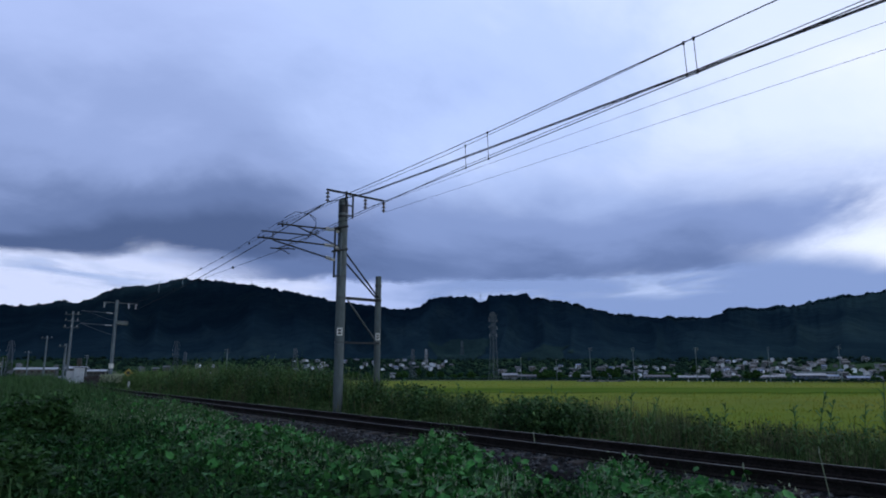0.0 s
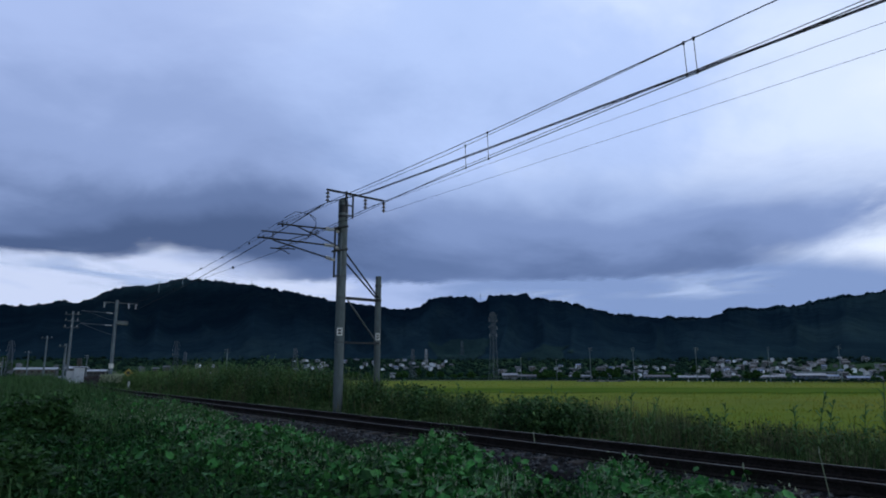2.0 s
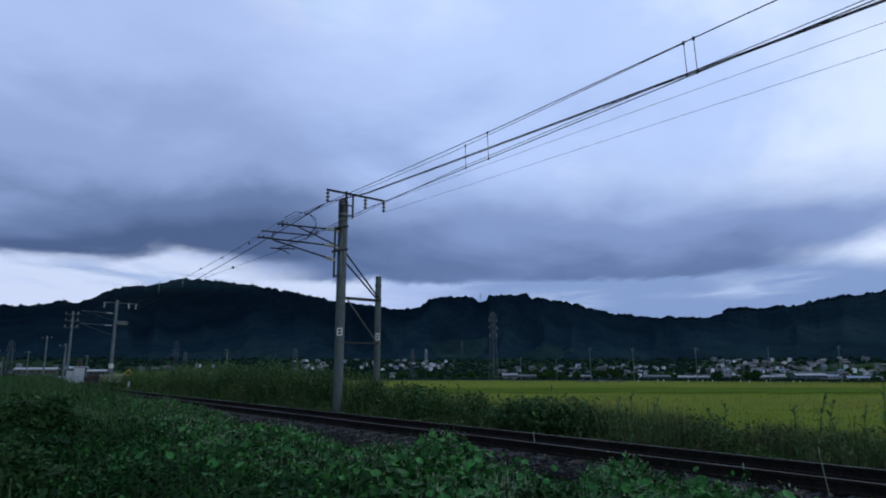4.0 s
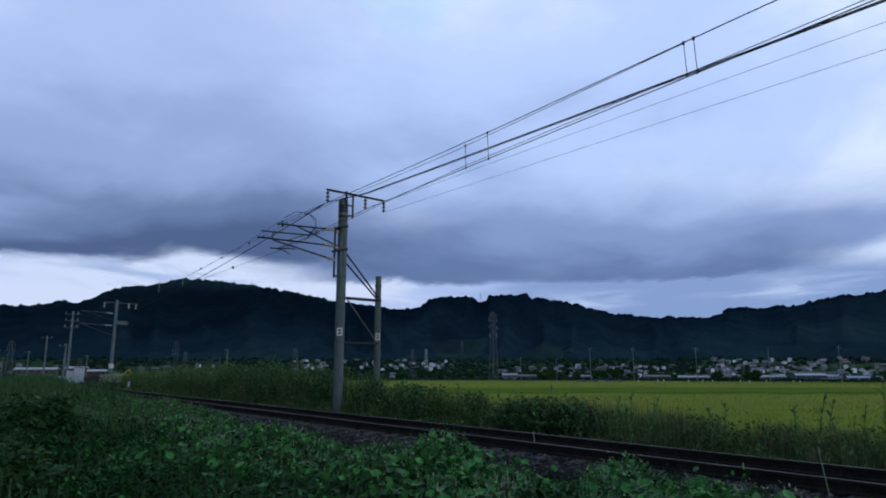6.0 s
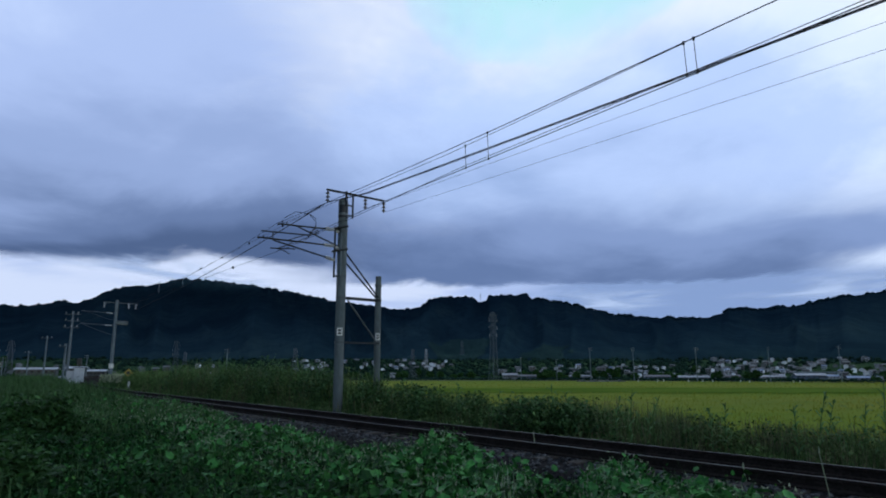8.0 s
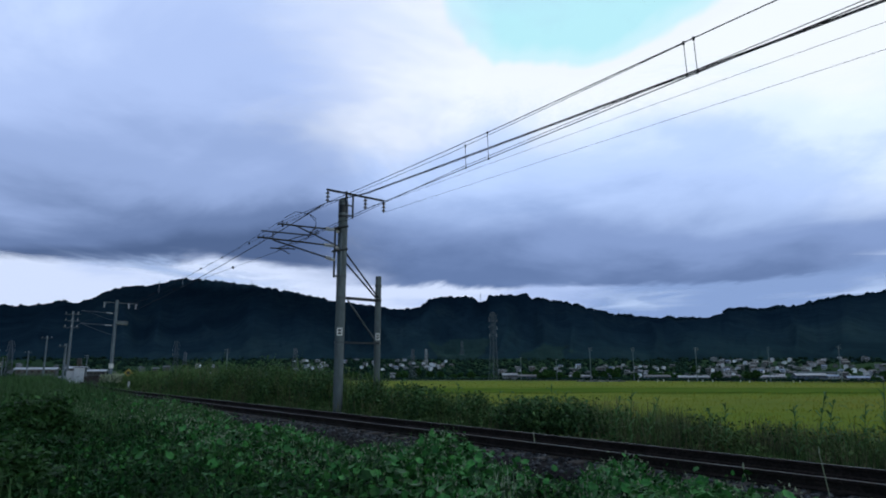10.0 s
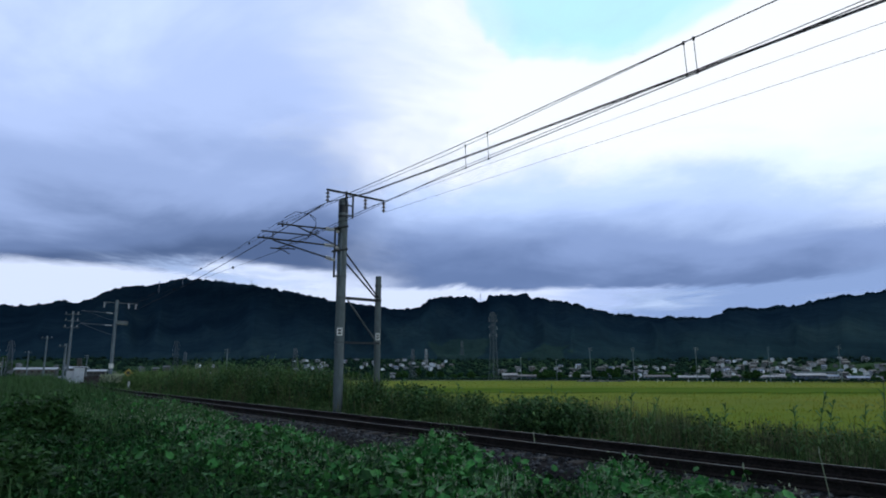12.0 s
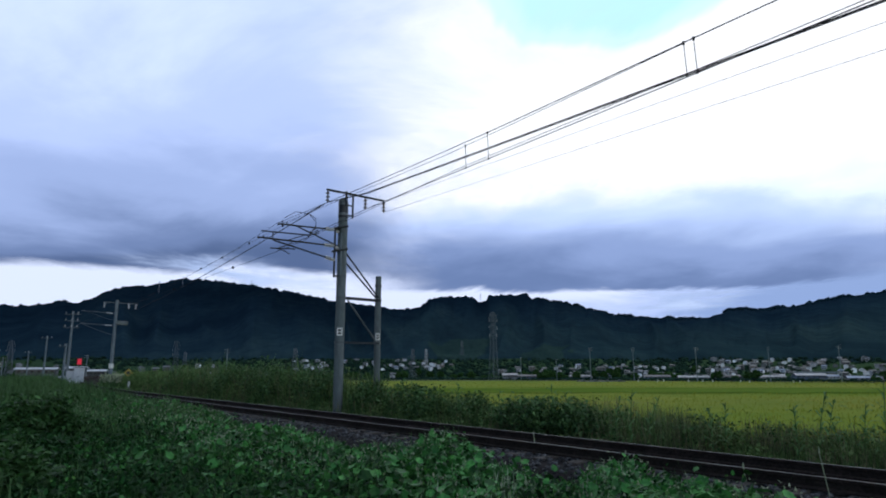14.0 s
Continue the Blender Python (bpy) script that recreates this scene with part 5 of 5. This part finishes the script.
def town():
    kinds = [house(6.4, 5.2, 2, WALL_PALE, ROOF_DARK, "two-storey pale house with a dark tiled roof"),
             house(7.4, 5.6, 2, WALL_TAN, ROOF_DARK, "two-storey tan house with a dark tiled roof"),
             house(6, 5, 2, WALL_PALE, ROOF_BLUE, "two-storey white house with a blue metal roof"),
             house(7.5, 5.5, 1, WALL_PALE, ROOF_GREY, "low pale house with a grey metal roof"),
             house(7, 5.5, 1, WALL_TAN, ROOF_DARK, "low tan house with a dark roof"),
             house(5.8, 5.2, 2, WALL_PALE, ROOF_GREY, "two-storey white house with a light grey roof")]
    r = random.Random(5)
    first = set()
    # bearings, distances and how many
    for a0, a1, y0, y1, count in ((22, 35.5, 650, 846, 130), (14, 24, 660, 800, 50), (8, 15, 670, 780, 26), (-8, 1, 740, 846, 34), (-13, -8, 740, 840, 18), (-36, -18, 620, 800, 34), (2, 9, 700, 780, 8)):
        for _ in range(count):
            az = r.uniform(a0, a1)
            y = (y0 + (y1 - y0) * r.random() ** 0.8) * math.cos(radians(az))
            x = y * math.tan(radians(az))
            k = r.choices(range(6), (4, 4, 2, 2, 6, 2))[0]
            p = pose(x, y, terrain(x, y), 0, 0, r.choice((0, 90)) + r.uniform(-25, 25) - az) @ Matrix.Diagonal((*[r.uniform(0.75, 1.0)] * 3, 1))
            if k not in first:
                first.add(k)
                kinds[k].matrix_basis = p
            else:
                copy_thing(kinds[k], p)
    # sheds on the plain: bearing, distance, width, depth, height, colours
    for az, y, w, d, h, wm, rm, lab in ((-4.1, 560, 11, 9, 5.5, WALL_PALE, ROOF_DARK, "white flat-fronted workshop at the edge of the fields"),
                                        (5.9, 420, 9, 10, 3.6, ROOF_GREY, ROOF_GREY, "grey metal farm shed with a pale roof"),
                                        (7.3, 430, 13, 9, 3.0, ROOF_BLUE, ROOF_DARK, "dark blue-grey low shed"),
                                        (18.3, 520, 20, 12, 3.6, ROOF_BLUE, ROOF_DARK, "blue-grey warehouse with a dark roof"),
                                        (21.2, 540, 24, 12, 3.4, WALL_TAN, ROOF_GREY, "long low warehouse with a pale grey roof"),
                                        (24.4, 560, 34, 14, 4.5, ROOF_GREY, ROOF_DARK, "long grey workshop with a dark roof"),
                                        (27.0, 500, 17, 12, 4.0, WALL_PALE, ROOF_GREY, "pale workshop with a metal roof"),
                                        (29.6, 480, 20, 13, 5.2, ROOF_BLUE, ROOF_GREY, "blue-walled warehouse with a white gable"),
                                        (30.8, 520, 14, 12, 5.0, WALL_PALE, ROOF_BLUE, "white warehouse with a blue roof"),
                                        (33.0, 510, 22, 13, 4.0, ROOF_GREY, ROOF_BLUE, "long grey warehouse with a blue roof"),
                                        (12.2, 600, 24, 12, 4.0, ROOF_GREY, ROOF_GREY, "grey shed at the edge of the town"),
                                        (-26.5, 520, 22, 10, 3.2, WALL_PALE, ROOF_GREY, "low pale building beside the crossing road"),
                                        (-31.0, 480, 24, 10, 3.6, ROOF_GREY, ROOF_GREY, "low building with a long white roof"),
                                        (-21.0, 560, 26, 10, 3.4, WALL_PALE, ROOF_GREY, "low pale building on the plain"),
                                        (-32.2, 205, 11.0, 4, 4.6, ROOF_DARK, WHITE_ROOF, "open-sided shelter with a long white roof"),
                                        (-29.6, 205, 5.0, 4.0, 4.8, ROOF_DARK, WHITE_ROOF, "open-sided shelter with a long white roof"),
                                        (-28.4, 230, 7.5, 4.5, 4.2, ROOF_DARK, WHITE_ROOF, "low dark shed with a pale roof"),
                                        (-15.8, 460, 16, 10, 3.5, WALL_PALE, ROOF_DARK, "small pale building on the plain")):
        x = y * math.tan(radians(az))
        shed(w, d, h, wm, rm, lab).matrix_basis = pose(x, y, terrain(x, y), 0, 0, -az * 0.6)


town()


def elevated_road():
    """A raised road with a pale parapet behind the sheds."""
    for a0, a1, y, h in ((28.6, 32.2, 600, 5.0), (-7.5, 2.5, 640, 0.5), (-37, -30, 480, 3.0)):
        x0, x1 = y * math.tan(radians(a0)), y * math.tan(radians(a1))
        m = tagged(empty("raised_road"), "raised road with a pale concrete parapet", "road", kind="structure")
        zb = terrain((x0 + x1) / 2, y)
        n = max(6, int((x1 - x0) / 14))
        for k in range(n):
            xa = x0 + (x1 - x0) * (k + 0.5) / n
            part("parapet", box(bmesh.new(), ((x1 - x0) / n - 0.15, 0.4, 1.1), (xa, y, zb + h), bevel=0.05), PALE_CONCRETE, m)
            if h > 2:
                part("pier", box(bmesh.new(), (1.2, 1.5, h), (xa, y + 2, zb + h / 2 - 0.6)), CONCRETE, m)
        part("deck", box(bmesh.new(), (x1 - x0, 7, 0.6), ((x0 + x1) / 2, y + 3.4, zb + h - 0.55)), CONCRETE, m)


elevated_road()


# ---- lattice towers ----
def lattice_tower(x, y, h, base, material, label):
    m = tagged(empty("power_pylon", pose(x, y, terrain(x, y) - 0.5, 0, 0, random.uniform(20, 40))), label, "pylon", group="power pylons")

    def half(z):
        f = z / h
        return base / 2 * (1 - f) ** 1.15 + 0.55 
    t = 0.10 * h / 40 + 0.03
    levels = [h * (1 - (1 - k / 11) ** 1.25) for k in range(12)]
    for sx, sy in ((-1, -1), (1, -1), (1, 1), (-1, 1)):
        bm = bmesh.new()
        for z0, z1 in zip(levels, levels[1:]):
            rod(bm, (sx * half(z0), sy * half(z0), z0), (sx * half(z1), sy * half(z1), z1), t, t, 4)
        part("leg", bm, material, m)
    for k, (z0, z1) in enumerate(zip(levels, levels[1:])):
        bm = bmesh.new()
        a, b = half(z0), half(z1)
        for (x0, y0), (x1, y1) in (((-1, -1), (1, -1)), ((1, -1), (1, 1)), ((1, 1), (-1, 1)), ((-1, 1), (-1, -1))):
            rod(bm, (x0 * a, y0 * a, z0), (x1 * b, y1 * b, z1), t * 0.6, t * 0.6, 4)
            rod(bm, (x1 * a, y1 * a, z0), (x0 * b, y0 * b, z1), t * 0.6, t * 0.6, 4)
            rod(bm, (x0 * b, y0 * b, z1), (x1 * b, y1 * b, z1), t * 0.6, t * 0.6, 4)
        part("bracing", bm, material, m)
    for f, L in ((0.97, 0.06), (0.90, 0.075), (0.79, 0.085), (0.68, 0.075)):
        z = f * h
        for s in (-1, 1):
            bm = bmesh.new()
            tip = (s * L * h, 0, z)
            rod(bm, (s * half(z), 0.3, z + 0.03 * h), tip, t * 0.7, t * 0.7, 4)
            rod(bm, (s * half(z), -0.3, z + 0.03 * h), tip, t * 0.7, t * 0.7, 4)
            rod(bm, (s * half(z), 0, z - 0.012 * h), tip, t * 0.7, t * 0.7, 4)
            a = part("crossarm", bm, material, m)
            insulator(a, tip, (tip[0], 0, z - 0.045 * h), 4, 0.13 * h / 40 + 0.05, 0.04, PORCELAIN)


PYLON_GREY = surface("weathered_pylon", (0.065, 0.082, 0.10), (0.11, 0.13, 0.155), 2, 0.6, metal=0.3, bump=0)
# paler grey; on the valley pylon it paints the light falling on it
PYLON_PALE = surface("bright_pylon", (0.32, 0.34, 0.36), (0.44, 0.46, 0.48), 2, 0.5, metal=0.2, bump=0)
for az, y, h, base, mat in ((4.5, 330, 34, 2.8, PYLON_GREY), (-1.5, 760, 22, 3.0, PYLON_PALE), (-2.7, 600, 26, 5.0, PYLON_GREY), (-13.0, 520, 24, 5.0, PYLON_GREY),
                            (-22.6, 600, 34, 6.0, PYLON_GREY), (-34.0, 520, 32, 6.0, PYLON_GREY), (-21.9, 700, 18, 4, PYLON_GREY), (1.7, 980, 20, 4, PYLON_GREY)):
    lattice_tower(y * math.tan(radians(az)), y, h + 0.0055 * (min(y, 640) - 60), base, mat, "steel lattice pylon with the light on it put into its pale colour" if mat is PYLON_PALE else "grey steel lattice pylon carrying power lines")


for az, r, h in ((-24.3, 2060, 34), (-22.5, 2120, 36), (3.4, 2270, 34), (-16.95, 2270, 16)):
    lattice_tower(r * math.sin(radians(az)), r * math.cos(radians(az)), h, 3.0, PYLON_PALE, "slender pale mast standing on the wooded ridge")


# ---- trees on the plain ----
def tree(x, y, h, w, seed, z=None):
    r = random.Random(seed)
    g = np.random.default_rng(seed)
    m = tagged(empty("tree", pose(x, y, terrain(x, y) if z is None else z)), "dark leafy tree at the edge of the fields", "tree", group="trees on the plain")
    bm = rod(bmesh.new(), (0, 0, -0.3), (0, 0, h * 0.55), h * 0.03, h * 0.014, 8)
    for k in range(6):
        a = k * 1.05 + r.uniform(-0.3, 0.3)
        z0 = h * (0.25 + 0.05 * k)
        rod(bm, (0, 0, z0), (math.cos(a) * w * 0.35, math.sin(a) * w * 0.35, z0 + h * 0.22), h * 0.012, h * 0.004, 6)
    part("trunk", bm, BARK, m)
    n = 420
    u = g.normal(size=(n, 3))
    u /= np.linalg.norm(u, axis=1)[:, None]
    f = 1 + 0.3 * np.sin(u[:, 0] * 4 + seed) * np.cos(u[:, 1] * 5) + 0.15 * np.sin(u[:, 2] * 8 + seed)
    p = u * (g.uniform(0.3, 1, n) ** 0.5 * f)[:, None] * np.array((w / 2, w / 2, h * 0.36)) + np.array((0, 0, h * 0.6))
    ob = scatter("crown", CLUMP_V, CLUMP_F, p, g.uniform(0.05, 0.11, n) * w, g.uniform(0, 6.28, n), g.normal(0, 0.5, n), DARK_GRASS, "uneven crown of dark foliage", "")
    ob.parent = m
    del ob["kind"]
    return m


grown = [tree(0, 0, 7, 7, 1), tree(0, 0, 9, 6.5, 2), tree(0, 0, 5, 6, 3)]
r3 = random.Random(11)
spots = [(25.3, 470, 0), (25.9, 475, 2), (8.8, 430, 2), (9.3, 440, 0), (33.8, 460, 2), (-17.5, 430, 2), (-16.6, 440, 0)]
spots += [(r3.uniform(-36, 36), r3.uniform(520, 690), r3.randrange(3)) for _ in range(110)]
for k, (az, y, kind) in enumerate(spots):
    x = y * math.tan(radians(az))
    p = pose(x, y, terrain(x, y), 0, 0, r3.uniform(0, 360))
    if k < 3:
        kind = k
        grown[k].matrix_basis = p
    else:
        copy_thing(grown[kind], p)


SCRUB = surface("far_scrub", (0.006, 0.016, 0.013), (0.016, 0.032, 0.022), 0.1, 0.9, bump=0, island=0.4, spec=0.0)


def plain_scrub():
    """Hedges, orchards and gardens between the fields and the hills."""
    n = 16000
    az = rng.uniform(-38, 38, n)
    y = rng.uniform(380, 862, n) * np.cos(np.radians(az))
    x = y * np.tan(np.radians(az))
    row = np.sin(y * 0.045 + 2.0 * np.sin(x * 0.006)) + 0.8 * np.sin(x * 0.02 + y * 0.013)
    ok = (row > -0.3) | (y > 740)
    x, y = x[ok], y[ok]
    m = len(x)
    z = np.array([terrain(a, b) - 0.3 for a, b in zip(x, y)])
    h = rng.uniform(0.9, 3.0, m) + np.where(y > 690, rng.uniform(0, 1.2, m), 0)
    w = h * rng.uniform(0.5, 1.5, m)
    scatter("hedges_and_gardens", CLUMP_V, CLUMP_F, np.stack((x, y, z), -1), np.stack((w, w, h), -1), rng.uniform(0, 6.283, m), rng.normal(0, 0.1, m), SCRUB,
            "dark hedges and garden trees of the far plain", "trees", smooth=True)


plain_scrub()


# ---- cars by the far road ----
def car(colour):
    m = tagged(empty("car"), "small parked car by the road across the fields", "car", group="parked cars")
    bm = box(bmesh.new(), (3.8, 1.6, 0.65), (0, 0, 0.6), bevel=0.12)
    part("body", bm, colour, m)
    bm = box(bmesh.new(), (2.1, 1.45, 0.55), (-0.1, 0, 1.15), bevel=0.16)
    part("cabin", bm, WINDOW, m, "dark glazed cabin")
    for x in (-1.2, 1.2):
        for y in (-0.75, 0.75):
            part("wheel", rod(bmesh.new(), (x, y - 0.1, 0.3), (x, y + 0.1, 0.3), 0.3, 0.3, 14), SIGN_BLACK, m)
    return m


cars = [car(SIGN_WHITE), car(STEEL), car(SIGN_BLACK)]
for k in range(20):
    az, y = r3.uniform(-6, 5.5), r3.uniform(545, 600)
    x = y * math.tan(radians(az))
    p = pose(x, y, terrain(x, y), 0, 0, r3.uniform(-15, 15) + r3.choice((0, 180)))
    if k < 3:
        cars[k].matrix_basis = p
    else:
        copy_thing(cars[k % 3], p)


# ---- things in the fields ----
for k in range(11):
    y = 118
    x = y * math.tan(radians(16.8 + 1.25 * k + 0.45 * math.sin(k * 2.3)))
    m = tagged(empty("field_stake", pose(x, y, land(x, y) - 0.3)), "white stake along the field path", "post", group="field stakes")
    part("stake", box(bmesh.new(), (0.13, 0.13, 1.0), (0, 0, 0.5), bevel=0.02), SIGN_WHITE, m)
    part("cap", box(bmesh.new(), (0.16, 0.16, 0.06), (0, 0, 1.0), bevel=0.02), PALE_CONCRETE, m)


def mulch_roll():
    x, y = 17.6, 72.0
    m = tagged(empty("field_cover", pose(x, y, land(x, y) - 0.2, 0, 0, -2)), "long low heap under dark sheeting at the field edge", "heap")
    bm = bmesh.new()
    rings = []
    for i in range(25):
        px = -2.6 + 5.2 * i / 24
        rings.append([bm.verts.new((px, 0.5 * math.cos(a), 0.35 + (0.3 + 0.05 * noise.noise((px * 2, a, 0))) * math.sin(a))) for a in [math.pi * k / 6 for k in range(7)]])
    for a, b in zip(rings, rings[1:]):
        for k in range(6):
            bm.faces.new((a[k], b[k], b[k + 1], a[k + 1]))
    part("sheet", bm, SIGN_BLACK, m)
    for px in (-2.0, -0.7, 0.7, 2.0):
        part("weight_bag", box(bmesh.new(), (0.3, 0.35, 0.16), (px, -0.2, 0.68), bevel=0.06), STEEL, m)


mulch_roll()
# ---- what moves ----
def motions():
    walk(high_cloud, [(0, pose(-300, 0, 0)), (7, pose(0, 0, 0)), (10.5, pose(100, 0, 0)), (14, pose(130, -60, 0))])
    walk(veil, [(0, pose(-420, -250, 0)), (3, pose(-240, -170, 0)), (6.5, pose(0, -150, 0)), (8, pose(100, 20, 0)), (11, pose(280, 430, 0)), (14, pose(460, 750, 0))])
    walk(far_veil, [(0, pose(-500, 0, 0)), (7, pose(0, 0, 0)), (14, pose(1000, 0, 0))])
    walk(bank_east, [(0, pose(-300, -80, 0)), (7, pose(0, 20, 0)), (14, pose(300, 280, 0))])
    walk(bank_west, [(0, pose(-60, -110, 0)), (7, pose(0, 0, 0)), (14, pose(60, 220, 0))])
    # half-turn of the added drum imitates the red lamp coming on
    walk(signal_drum, [(0, pose(0, 0, SIGNAL_TOP + 0.06, 0, 0, 170)), (13.3, pose(0, 0, SIGNAL_TOP + 0.06, 0, 0, 170)), (13.4, pose(0, 0, SIGNAL_TOP + 0.06, 0, 0, 85)), (13.5, pose(0, 0, SIGNAL_TOP + 0.06)), (14, pose(0, 0, SIGNAL_TOP + 0.06))])
    for ob, x, y, z, speed in ((scraps[0], 900, 2600, 330, 95), (scraps[1], -1300, 2350, 345, 40), (scraps[2], 300, 2900, 300, 60)):
        walk(ob, [(0, pose(x, y, z)), (7, pose(x + 7 * speed, y, z)), (14, pose(x + 14 * speed, y, z))])


motions()
